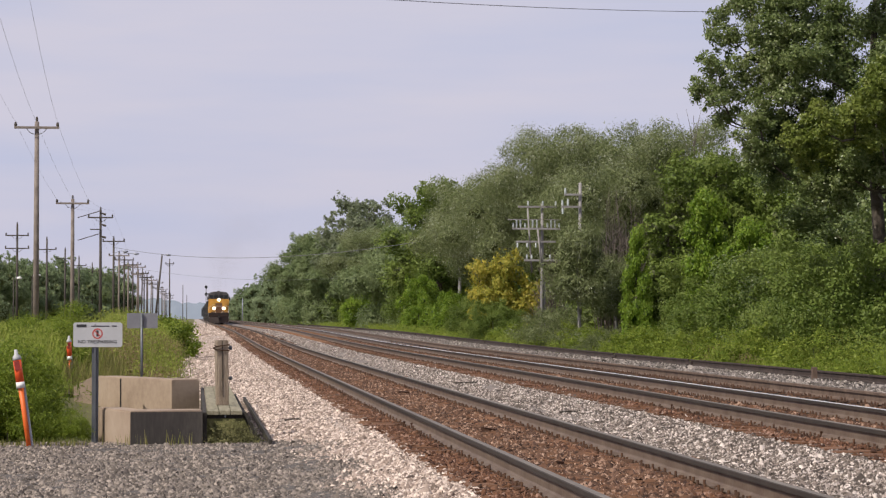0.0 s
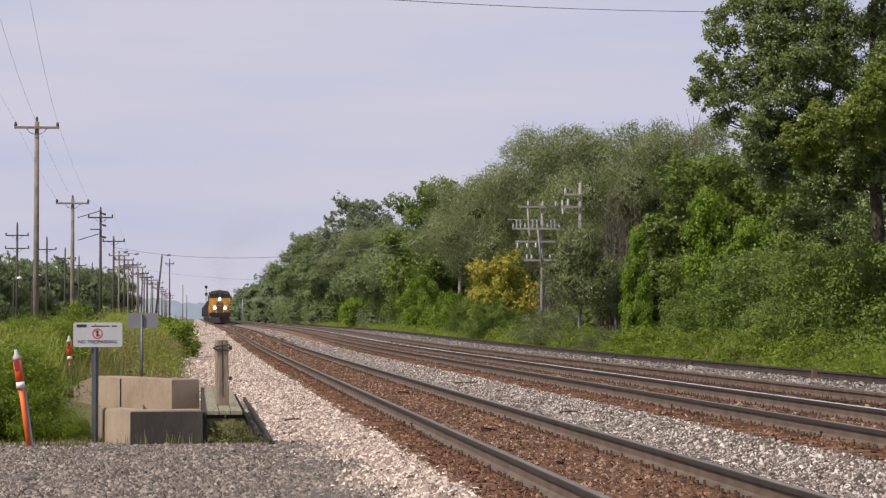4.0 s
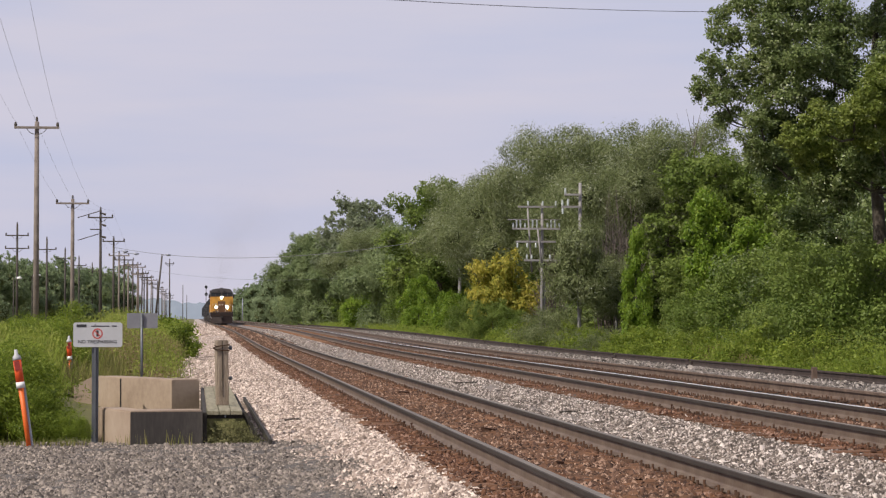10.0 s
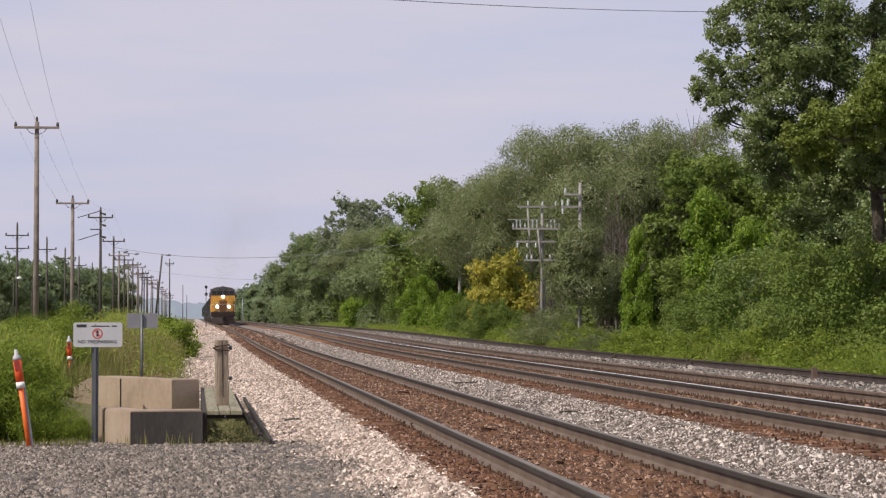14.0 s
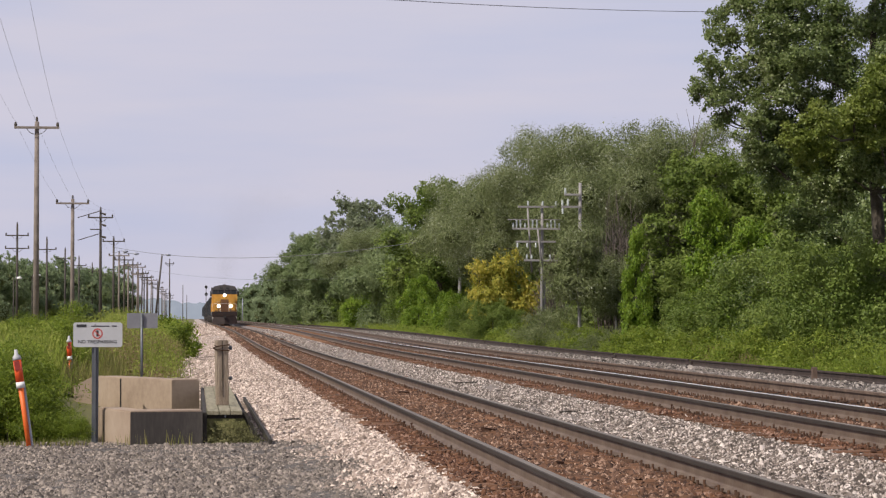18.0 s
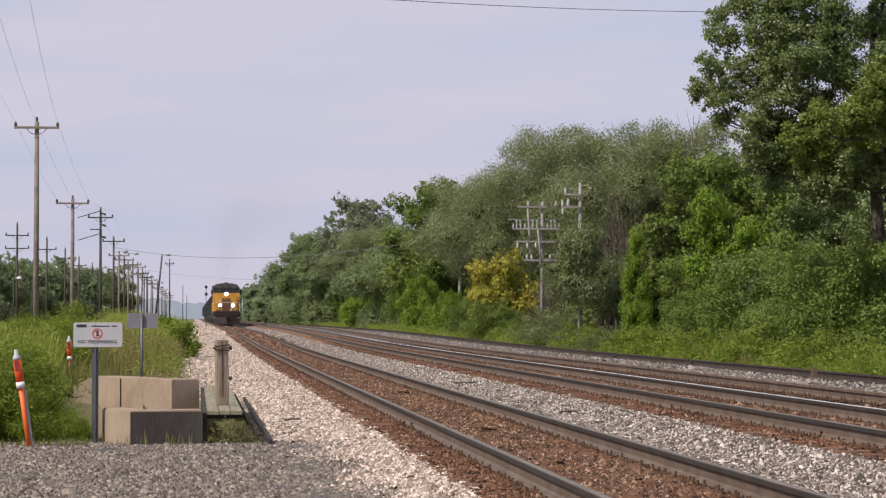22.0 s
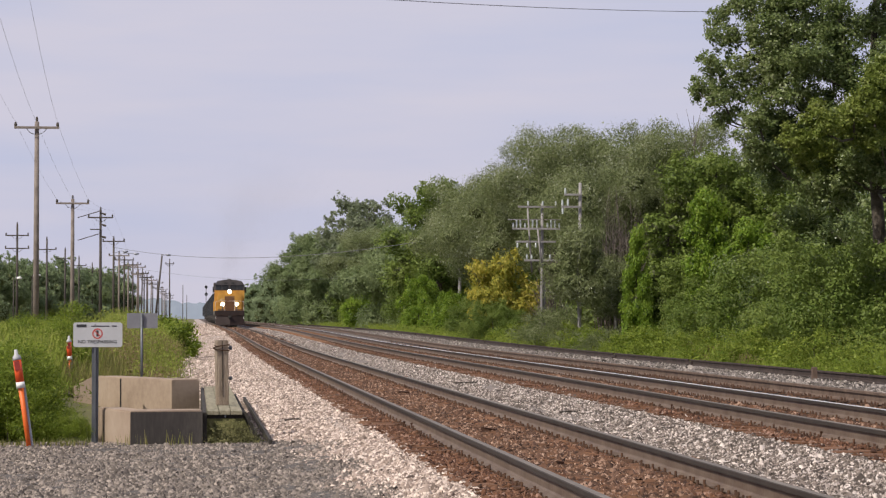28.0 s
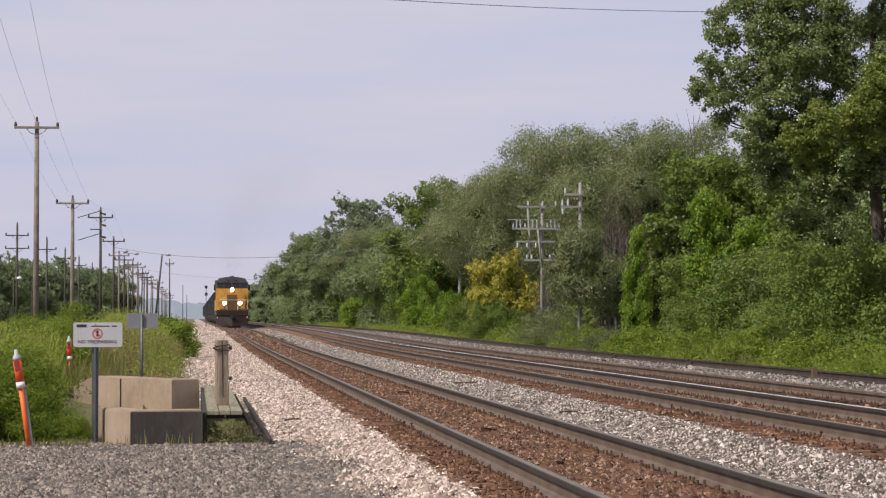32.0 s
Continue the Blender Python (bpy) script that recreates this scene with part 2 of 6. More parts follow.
# ---- mesh tools ----
def sheet(name, verts, faces, mat, smooth=False):
    """A mesh from arrays; all the faces have the same number of corners."""
    verts, faces = np.asarray(verts, dtype=np.float32), np.asarray(faces, dtype=np.int32)
    me = bpy.data.meshes.new(name)
    k = faces.shape[1]
    me.vertices.add(len(verts))
    me.vertices.foreach_set("co", verts.ravel())
    me.loops.add(faces.size)
    me.loops.foreach_set("vertex_index", faces.ravel())
    me.polygons.add(len(faces))
    me.polygons.foreach_set("loop_start", np.arange(0, faces.size, k, dtype=np.int32))
    if smooth:
        me.polygons.foreach_set("use_smooth", np.ones(len(faces), dtype=bool))
    me.materials.append(mat)
    me.update(calc_edges=True)
    return me


def child(name, me, parent, label="", m=None):
    ob = new(name, me)
    ob.parent = parent
    if m is not None:
        ob.matrix_basis = m
    if label:
        ob["label"] = label
    return ob


def part(name, bm, mat, parent=None, label="", m=None, smooth=False):
    me = bpy.data.meshes.new(name)
    if smooth:
        for f in bm.faces:
            f.smooth = True
    bm.to_mesh(me)
    bm.free()
    me.materials.append(mat)
    return child(name, me, parent, label, m)


def box(x0, x1, y0, y1, z0, z1, bevel=0.0, bm=None):
    own = bmesh.new()
    g = bmesh.ops.create_cube(own, size=1)["verts"]
    for v in g:
        v.co = Vector(((x0 + x1) / 2 + v.co.x * (x1 - x0), (y0 + y1) / 2 + v.co.y * (y1 - y0), (z0 + z1) / 2 + v.co.z * (z1 - z0)))
    if bevel:
        bmesh.ops.bevel(own, geom=own.edges[:], offset=bevel, segments=2, affect="EDGES", profile=0.6)
    if bm is None:
        return own
    tmp = bpy.data.meshes.new("tmp")
    own.to_mesh(tmp)
    own.free()
    bm.from_mesh(tmp)
    bpy.data.meshes.remove(tmp)
    return bm


def tube(points, radii, sides=8, bm=None, caps=True):
    """A tapered tube along the points."""
    bm = bm or bmesh.new()
    pts = [Vector(p) for p in points]
    rings = []
    for i, p in enumerate(pts):
        d = (pts[min(i + 1, len(pts) - 1)] - pts[max(i - 1, 0)]).normalized()
        u = d.cross(Vector((0.0, 0.0, 1.0)) if abs(d.z) < 0.9 else Vector((1.0, 0.0, 0.0))).normalized()
        v = d.cross(u)
        r = radii[i] if hasattr(radii, "__len__") else radii
        rings.append([bm.verts.new(p + r * (math.cos(a) * u + math.sin(a) * v)) for a in (2 * math.pi * j / sides for j in range(sides))])
    for a, b in zip(rings, rings[1:]):
        for j in range(sides):
            bm.faces.new((a[j], a[(j + 1) % sides], b[(j + 1) % sides], b[j]))
    if caps:
        bm.faces.new(rings[0][::-1])
        bm.faces.new(rings[-1])
    return bm


def prism(outline, y0, y1, bm=None):
    """An outline in x and z, drawn out along y."""
    bm = bm or bmesh.new()
    a = [bm.verts.new((x, y0, z)) for x, z in outline]
    b = [bm.verts.new((x, y1, z)) for x, z in outline]
    n = len(outline)
    for i in range(n):
        bm.faces.new((a[i], a[(i + 1) % n], b[(i + 1) % n], b[i]))
    bm.faces.new(a[::-1])
    bm.faces.new(b)
    bmesh.ops.recalc_face_normals(bm, faces=bm.faces[:])
    return bm


def empty(name, m, label, category, group="", kind=""):
    ob = new(name)
    ob.empty_display_size = 0.1
    ob.matrix_basis = m
    return tagged(ob, label, category, group, kind)


RNG = np.random.default_rng(7)


# ---- ground, ballast and tracks ----
def smooth_step(v, a, b):
    t = np.clip((v - a) / (b - a), 0.0, 1.0)
    return t * t * (3 - 2 * t)


def toe(y):
    """Where the ballast's foot runs on the near side."""
    return 0.85 - 1.25 * smooth_step(y, 41.0, 56.0)


def ground_z(x, y):
    """The lie of the land: the gravel pad, the grassy bank beyond it, the low verge across the line."""
    bank = 0.32 * smooth_step(-x, 0.6, 3.0) * smooth_step(y, 30.5, 42.0)
    bank = bank - 0.35 * smooth_step(y, 29.0, 30.5) * smooth_step(-x, -0.8, 0.2) * (1 - smooth_step(y, 36.0, 39.0)) * (1 - smooth_step(-x, 1.6, 3.0))
    far = -0.15 * smooth_step(x, 15.0, 16.5) + 0.15 * smooth_step(x, 19.0, 30.0)
    hump = 0.58 * np.exp(-((x + 2.0 + 0.012 * (y - 60)) / 1.5) ** 2) * smooth_step(y, 46.0, 66.0) * (1 - smooth_step(y, 110.0, 160.0))
    far = far + rise(y) * smooth_step(x, 14.6, 15.4)
    return bank + far + hump - 0.02


def rise(y):
    """The line climbs a little between 75 and 185 m."""
    return 0.30 * smooth_step(y, 75.0, 185.0)


def bed_z(x, y):
    t = toe(y)
    z = np.interp(x, [1.0, 2.1, 2.8, 3.0, 4.05, 4.25, 4.95, 5.35, 6.0, 6.75, 6.95, 8.0, 8.2, 9.1, 9.6, 11.5, 15.0, 15.6], [0.02, 0.165, 0.165, 0.193, 0.193, 0.165, 0.165, 0.135, 0.27, 0.27, 0.30, 0.30, 0.27, 0.27, 0.24, 0.24, 0.14, -0.1])
    left = -0.06 + (x - t) / (2.1 - t) * 0.225
    return np.where(x < 2.1, left, z) + rise(y)


def spread(a, b, near, far):
    """Steps from a to b that grow from near to far."""
    out = [a]
    while out[-1] < b:
        f = (out[-1] - a) / (b - a)
        out.append(out[-1] + near + (far - near) * f)
    out[-1] = b
    return np.array(out)


def grid_faces(nx, ny):
    i = np.arange(nx - 1)[None, :] + nx * np.arange(ny - 1)[:, None]
    return np.stack([i, i + 1, i + 1 + nx, i + nx], -1).reshape(-1, 4)


xs = np.concatenate([[-2500, -1200, -500, -200, -100, -60, -40, -25], np.arange(-16, 20, 0.6), [25, 40, 60, 100, 200, 500, 1200, 2500]])
ys = np.concatenate([[-300, -100, -30, -8], spread(0, 4500, 0.9, 420)])
gx, gy = np.meshgrid(xs, ys)
gz = ground_z(gx, gy)
gz = np.where((gx > 1.0) & (gx < 15.0), -0.15, gz)
ground = new("ground", sheet("ground", np.stack([gx, gy, gz], -1).reshape(-1, 3), grid_faces(len(xs), len(ys)), M_EARTH, True))
tagged(ground, "grassy earth beside the railway line", "ground", kind="structure")


def strip(name, x0, x1, nx, y0, y1, mat, label, lift=0.0, near=0.5, far=30):
    """A strip of the ballast's surface, lumpy like tipped stone."""
    ys_ = spread(y0, y1, near, far)
    u = np.linspace(0, 1, nx)
    X = np.stack([np.array([(x0(y) if callable(x0) else x0) for y in ys_]) * (1 - a) + a * x1 for a in u], -1)
    Y = np.repeat(ys_[:, None], nx, 1)
    Z = bed_z(X, Y) + lift + RNG.normal(0, 0.012, X.shape)
    ob = new(name, sheet(name, np.stack([X, Y, Z], -1).reshape(-1, 3), grid_faces(nx, len(ys_)), mat, True))
    return tagged(ob, label, "ballast", kind="structure")


END = 1500.0
strip("ballast_shoulder", toe, 2.2, 6, -60, END, M_SHOULDER_BED, "sloping shoulder of pale crushed limestone ballast")
strip("track_bed_near", 2.18, 4.9, 8, -60, END, M_RUSTY_BED, "rust-stained ballast between the rails of the near track")
strip("ballast_between", 4.88, 6.3, 6, -60, END, M_BALLAST_BED, "pale limestone ballast between two tracks")
strip("track_bed_middle", 6.28, 9.15, 8, -60, END, M_RUSTY_BED, "rust-stained ballast under the middle track")
strip("track_bed_far", 9.13, 11.9, 8, -60, END, M_BALLAST_BED, "grey ballast under the far track")
strip("ballast_verge", 11.88, 15.5, 7, -60, END, M_BALLAST_BED, "pale ballast beside the far track")

# the gravel pad on which the lens stands
px_, py_ = np.meshgrid(np.linspace(-9, 1.7, 40), np.linspace(-6, 28.6, 80))
pz_ = np.where(px_ > 0.85, np.maximum(0.0, bed_z(px_, py_) * 0.9), 0.0) + 0.015 + RNG.normal(0, 0.01, px_.shape)
gravel_pad = new("gravel_pad", sheet("gravel_pad", np.stack([px_, py_, pz_], -1).reshape(-1, 3), grid_faces(40, 80), M_GRAVEL_BED, True))
tagged(gravel_pad, "flat pad of grey crushed gravel", "gravel", kind="structure")

WEDGE = np.array([(-1, -0.8, -0.5), (1, -0.8, -0.5), (1, 0.8, -0.5), (-1, 0.8, -0.5), (-0.45, 0, 0.75), (0.5, 0, 0.75)], dtype=float)
WEDGE_F = np.array([(0, 1, 5), (0, 5, 4), (1, 2, 5), (2, 3, 4), (2, 4, 5), (3, 0, 4)])


def stones(name, pts, size, mat, label, stretch=1.0):
    """Angular broken stones at the points, one mesh."""
    n = len(pts)
    s = size * RNG.lognormal(0, 0.36, n)
    v = WEDGE[None] * RNG.uniform(0.6, 1.2, (n, 6, 1)) * s[:, None, None] * 0.5
    v = v + RNG.normal(0, 0.12, (n, 6, 3)) * s[:, None, None]
    v[..., 0] *= stretch
    a, b = RNG.uniform(0, 6.28, n), RNG.uniform(-0.6, 0.6, n) / stretch
    ca, sa, cb, sb = np.cos(a), np.sin(a), np.cos(b), np.sin(b)
    x = v[..., 0] * cb[:, None] + v[..., 2] * sb[:, None]
    z = -v[..., 0] * sb[:, None] + v[..., 2] * cb[:, None]
    y = v[..., 1]
    v = np.stack([x * ca[:, None] - y * sa[:, None], x * sa[:, None] + y * ca[:, None], z], -1) + pts[:, None, :]
    f = WEDGE_F[None] + 6 * np.arange(n)[:, None, None]
    ob = new(name, sheet(name, v.reshape(-1, 3), f.reshape(-1, 3), mat))
    return tagged(ob, label, "gravel", kind="stuff")


def scatter(x0, x1, y0, y1, n, power=1.6):
    """Points that thin out with the distance."""
    u = RNG.random(n)
    y = (y0 ** (1 - power) + u * (y1 ** (1 - power) - y0 ** (1 - power))) ** (1 / (1 - power))
    return x0 + RNG.random(n) * (x1 - x0), y


x, y = scatter(-0.5, 2.35, 13, 220, 125000)
keep = x > toe(y) - 0.05 + 0.1 * RNG.random(len(x))
keep &= ~((y < 24) & (x < 1.47 + 0.22 * np.sin(y * 1.7) + RNG.normal(0, 0.12, len(x))))
x, y = x[keep], y[keep]
stones("loose_ballast", np.stack([x, y, bed_z(x, y) + 0.012], -1), 0.031, M_BALLAST, "loose white and pink limestone ballast stones")
x, y = scatter(4.8, 6.45, 14, 200, 105000)
stones("loose_ballast", np.stack([x, y, bed_z(x, y) + 0.012], -1), 0.028, M_BALLAST_GREY, "loose pale ballast stones between the tracks")
x, y = scatter(10.3, 15.3, 28, 220, 22000)
stones("loose_ballast", np.stack([x, y, bed_z(x, y) + 0.012], -1), 0.05, M_BALLAST_FAR, "loose dull ballast stones beside the far track")
for centre, x0, x1, y0, n, where in ((3.52, 2.2, 4.9, 14, 52000, "near"), (7.47, 6.35, 9.2, 18, 24000, "middle")):
    x, y = scatter(x0, x1, y0, 120, n)
    z = bed_z(x, y) + 0.010 + 0.012 * (np.abs(x - centre) < 0.58)
    # the iron dust lies thickest beside the rails
    red = np.abs(np.abs(x - centre) - 0.80) < 0.31 + 0.16 * np.sin(y * 0.9 + x * 3) + RNG.normal(0, 0.1, n)
    stones("stained_ballast", np.stack([x, y, z], -1)[red], 0.03, M_RUST, "rust-red ballast stones beside the rails of the %s track" % where)
    stones("stained_ballast", np.stack([x, y, z], -1)[~red], 0.032, M_RUSTY, "brown ballast stones between the ties of the %s track" % where)
for x0, x1, y0, z, n in ((2.18, 2.66, 14, 0.212, 8500), (6.12, 6.62, 18, 0.322, 4500)):
    x, y = scatter(x0, x1, y0, 90, n)
    keep = (np.sin(x * 9 + y * 1.1) + np.sin(y * 2.3) + RNG.normal(0, 0.8, n) > -0.3) & (x > x0 + 0.06 + 0.05 * np.sin(y * 3.1) + np.abs(RNG.normal(0, 0.11, n)))
    stones("stained_ballast", np.stack([x, y, np.full(n, z)], -1)[keep], 0.026, M_RUST, "rust-red stones strewn over the ends of the ties")
x, y = scatter(9.1, 10.5, 24, 120, 4000)
stones("stained_ballast", np.stack([x, y, bed_z(x, y) + 0.012], -1), 0.038, M_RUSTY, "brown ballast stones of the far track")
x, y = scatter(-5.2, 1.75, 13, 28.9, 80000, 1.3)
keep = x < 1.58 + 0.22 * np.sin(y * 1.7) + RNG.normal(0, 0.12, len(x))
x, y = x[keep], y[keep]
stones("loose_gravel", np.stack([x, y, np.where(x > 0.85, np.maximum(0.0, bed_z(x, y) * 0.95), 0.0) + 0.020], -1), 0.031, M_GRAVEL, "loose grey crushed gravel of the pad")

x, y = scatter(2.2, 4.9, 110, 320, 9000, 1.2)
stones("stained_ballast", np.stack([x, y, bed_z(x, y) + 0.03], -1), 0.10, M_RUSTY, "rust-brown ballast stones far along the near track")
x, y = scatter(-0.4, 2.2, 150, 420, 9000, 1.2)
stones("loose_ballast", np.stack([x, y, bed_z(x, y) + 0.02], -1), 0.10, M_BALLAST, "pale ballast stones far along the shoulder")
# splinters of old ties and bark among the stones
x, y = scatter(2.25, 4.9, 14, 90, 1500)
stones("wood_splinters", np.stack([x, y, bed_z(x, y) + 0.028], -1), 0.035, M_TIE, "splinters of old ties among the stones", 4.0)
x, y = scatter(6.35, 9.2, 18, 90, 700)
stones("wood_splinters", np.stack([x, y, bed_z(x, y) + 0.028], -1), 0.035, M_TIE, "splinters of old ties among the stones", 4.0)

# ---- rails and ties ----
RAIL_H = 0.178
FOOT = [(-0.075, 0.0), (0.075, 0.0), (0.075, 0.012), (0.022, 0.03), (0.010, 0.045), (0.010, 0.132), (-0.010, 0.132), (-0.010, 0.045), (-0.022, 0.03), (-0.075, 0.012)]
HEAD = [(-0.037, 0.134), (0.037, 0.134), (0.0375, 0.17), (0.030, RAIL_H - 0.002), (-0.030, RAIL_H - 0.002), (-0.0375, 0.17)]


RAIL_STEPS = (75, 90, 102, 114, 124, 136, 146, 158, 170, 185)


def drawn(outline, y0, y1):
    """An outline in x and z, drawn out along the line and up its grade."""
    bm, ys_ = bmesh.new(), [y0, *[y for y in RAIL_STEPS if y0 < y < y1], y1]
    rings = [[bm.verts.new((x, y, z + float(rise(np.array(y))))) for x, z in outline] for y in ys_]
    n = len(outline)
    for a, b in zip(rings, rings[1:]):
        for i in range(n):
            bm.faces.new((a[i], a[(i + 1) % n], b[(i + 1) % n], b[i]))
    bm.faces.new(rings[0][::-1])
    bm.faces.new(rings[-1])
    bmesh.ops.recalc_face_normals(bm, faces=bm.faces[:])
    return bm


def rail(track, x, z_top, y0, y1, old=False, bright=False):
    """One rail: rusty foot and web, darker head with a polished running band."""
    r = part("rail", drawn([(a + x, b + z_top - RAIL_H) for a, b in FOOT], y0, y1), M_RAIL_OLD if old else M_RAIL, track)
    part("rail_head", drawn([(a + x, b + z_top - RAIL_H) for a, b in HEAD], y0, y1), M_RAIL_OLD if old else M_RAIL_DARK, r)
    if not old:
        # bright: the band carries a painted glint instead of plain steel
        part("running_band", drawn([(x - 0.031, z_top - 0.004), (x + 0.031, z_top - 0.004), (x + 0.028, z_top), (x - 0.028, z_top)], y0, y1), M_RAILHEAD_GLINT if bright else M_RAILHEAD, r, "polished running band")
    return r


def fastenings(track, x, z_top, y0, y1, step):
    """Tie plates, with spikes and anchors at both sides of the rail."""
    V, F = [], []
    cube = np.array([(-1, -1, 0), (1, -1, 0), (1, 1, 0), (-1, 1, 0), (-1, -1, 1), (1, -1, 1), (1, 1, 1), (-1, 1, 1)], dtype=float)
    cf = np.array([(0, 1, 5, 4), (1, 2, 6, 5), (2, 3, 7, 6), (3, 0, 4, 7), (4, 5, 6, 7)])
    for y_ in np.arange(y0, y1, step):
        zt = z_top - RAIL_H + float(rise(y_))
        for dx, dy, sx, sy, h, up in ((0, 0, 0.16, 0.09, 0.016, -0.02), (-0.09, -0.05, 0.010, 0.009, 0.044, 0), (-0.125, 0.05, 0.010, 0.009, 0.036, 0), (0.09, 0.05, 0.010, 0.009, 0.036, 0),
                                      (-0.082, -0.14, 0.012, 0.006, 0.026, -0.005), (-0.082, 0.13, 0.012, 0.006, 0.026, -0.005)):
            j = RNG.normal(0, 0.008, 3)
            if dx and RNG.random() < 0.22:
                continue
            V.append(cube * (sx, sy, h + abs(j[2])) + (x + dx + j[0], y_ + dy + j[1], zt + up))
            F.append(cf + 8 * len(F))
    ob = child("rail_spikes", sheet("rail_spikes", np.concatenate(V), np.concatenate(F), M_SPIKE), track, "rusty spikes, anchors and tie plates")
    ob["kind"] = "stuff"


def tie_mesh(seed):
    r = random.Random(seed)
    bm = box(-1.3, 1.3, -0.112, 0.112, -0.18, 0.0, 0.012)
    for v in bm.verts:
        v.co += Vector((r.uniform(-0.03, 0.03) if abs(v.co.x) > 1.2 else 0, r.uniform(-0.006, 0.006), r.uniform(-0.008, 0.004)))
    me = bpy.data.meshes.new("tie")
    bm.to_mesh(me)
    bm.free()
    me.materials.append(M_TIE)
    return me


TIE_MESHES = [tie_mesh(i) for i in range(6)]
TIE_STEP = 0.53


def track(name, centre, z_top, label, y_near, y_parts, ties_until, spikes_until, old=False):
    t = empty(name, pose(0, 0, 0), label, "railway track", "tracks of the line", kind="structure")
    rail(t, centre - 0.755, z_top, -60, END, old)
    rail(t, centre + 0.755, z_top, -60, END, old, centre > 5)
    for side in (-0.755, 0.755):
        fastenings(t, centre + side, z_top, y_near, spikes_until, TIE_STEP)
    ys_ = np.arange(y_near - 110 * TIE_STEP, ties_until, TIE_STEP)
    zt = z_top - RAIL_H - 0.004
    V, F = [], []
    tv = np.array([v.co for v in TIE_MESHES[0].vertices])
    for i, y_ in enumerate(ys_):
        if y_near <= y_ < y_parts:
            child("tie", TIE_MESHES[i % 6], t, m=pose(centre + random.uniform(-0.05, 0.05), y_, zt + float(rise(y_)) + random.uniform(-0.006, 0.004), 0, 0, random.uniform(-0.9, 0.9)))
        else:
            b = np.array([(sx * 1.3, sy * 0.11, sz) for sz in (-0.1, 0.0) for sx, sy in ((-1, -1), (1, -1), (1, 1), (-1, 1))])
            V.append(b + (centre, y_, zt + float(rise(y_))))
            F.append(np.array([(4, 5, 6, 7), (0, 1, 5, 4), (1, 2, 6, 5), (2, 3, 7, 6), (3, 0, 4, 7)]) + 8 * len(F))
    if V:
        rest = child("distant_ties", sheet("distant_ties", np.concatenate(V), np.concatenate(F), M_TIE), t)
        rest["kind"] = "stuff"
    return t


track("track_near", 3.52, 0.385, "main-line railway track, polished rails on rust-stained ties", 11, 110, 300, 130)
track("track_middle", 7.47, 0.495, "main-line railway track with worn rails on brown ties", 16, 110, 300, 130)
# one rail without a partner, set where it fits the camera's view
siding = empty("siding_rail", pose(0, 0, 0), "dull rusty single rail, placed to fit the view", "rail", kind="structure")
rail(siding, 10.25, 0.47, -60, END, True)
fastenings(siding, 10.25, 0.47, 22, 90, TIE_STEP)

# spikes that have worked loose, and litter between the rails
for sx, sy, sz, tilt in ((2.64, 28.7, 0.205, 6), (2.70, 28.2, 0.205, -4), (6.60, 31.0, 0.315, 5), (6.61, 30.4, 0.315, -3), (6.62, 23.5, 0.315, 4)):
    spike = empty("loose_spike", pose(sx, sy, sz, tilt, tilt), "rusty track spike standing half drawn beside the rail", "spike", "loose spikes")
    part("shank", box(-0.008, 0.008, -0.008, 0.008, -0.03, 0.06), M_SPIKE, spike)
    part("head", box(-0.014, 0.018, -0.013, 0.013, 0.058, 0.076, 0.004), M_SPIKE, spike)
for bx, by, length, turn, bend in ((5.69, 46.7, 0.7, 12, 0.05), (1.45, 33.5, 0.3, 25, 0.03), (5.5, 33.0, 0.3, -20, 0.02)):
    stick = empty("stick", pose(bx, by, float(bed_z(np.array(bx), np.array(by))) + 0.035, 0, 0, turn), "broken grey stick lying on the ballast", "stick", "litter on the line")
    part("stem", tube([(-length / 2, 0, 0), (0, bend, 0.015), (length / 2, 0, 0.005)], [0.014, 0.012, 0.006], 6), M_TIMBER_AND_SHADE, stick, smooth=True)
    part("twig", tube([(0.05, bend, 0.015), (0.16, bend + 0.09, 0.02)], [0.007, 0.003], 5), M_TIMBER_AND_SHADE, stick)
for bx, by, size, turn in ((3.55, 27.2, 0.17, 20), (3.2, 33.0, 0.14, -35), (3.75, 41.0, 0.2, 10), (7.5, 37.0, 0.18, 15), (3.4, 21.0, 0.11, 50)):
    chunk = empty("wood_chunk", pose(bx, by, float(bed_z(np.array(bx), np.array(by))) + 0.04, 0, 4, turn), "dark splintered piece of an old tie", "wood", "litter on the line")
    bm = box(-size / 2, size / 2, -size * 0.16, size * 0.16, -0.025, 0.025)
    for v in bm.verts:
        v.co += Vector((random.uniform(-0.3, 0.3) * size, random.uniform(-0.06, 0.06) * size, random.uniform(-0.01, 0.012)))
    part("fragment", bm, M_SPIKE, chunk)

# a string of old rails lying along the verge
for y0 in np.arange(30, 320, 12.0):
    spare = empty("spare_rail", pose(14.6 + random.uniform(-0.04, 0.04), y0, 0.12 + float(rise(y0)), math.degrees(math.atan((rise(y0 + 12) - rise(y0)) / 12))), "length of rusty rail lying on the ballast verge", "rail", "spare rails on the verge")
    r = part("rail_foot", prism([(a, b + 0.06) for a, b in FOOT], 0.05, 11.9), M_RAIL_SPARE, spare)
    part("rail_head", prism([(a, b + 0.06) for a, b in HEAD], 0.05, 11.9), M_RAIL_SPARE, spare)
    part("joint_bar", box(-0.03, 0.03, -0.4, 0.05, 0.09, 0.18, 0.006), M_RAIL_SPARE, spare, "bolted joint bar")


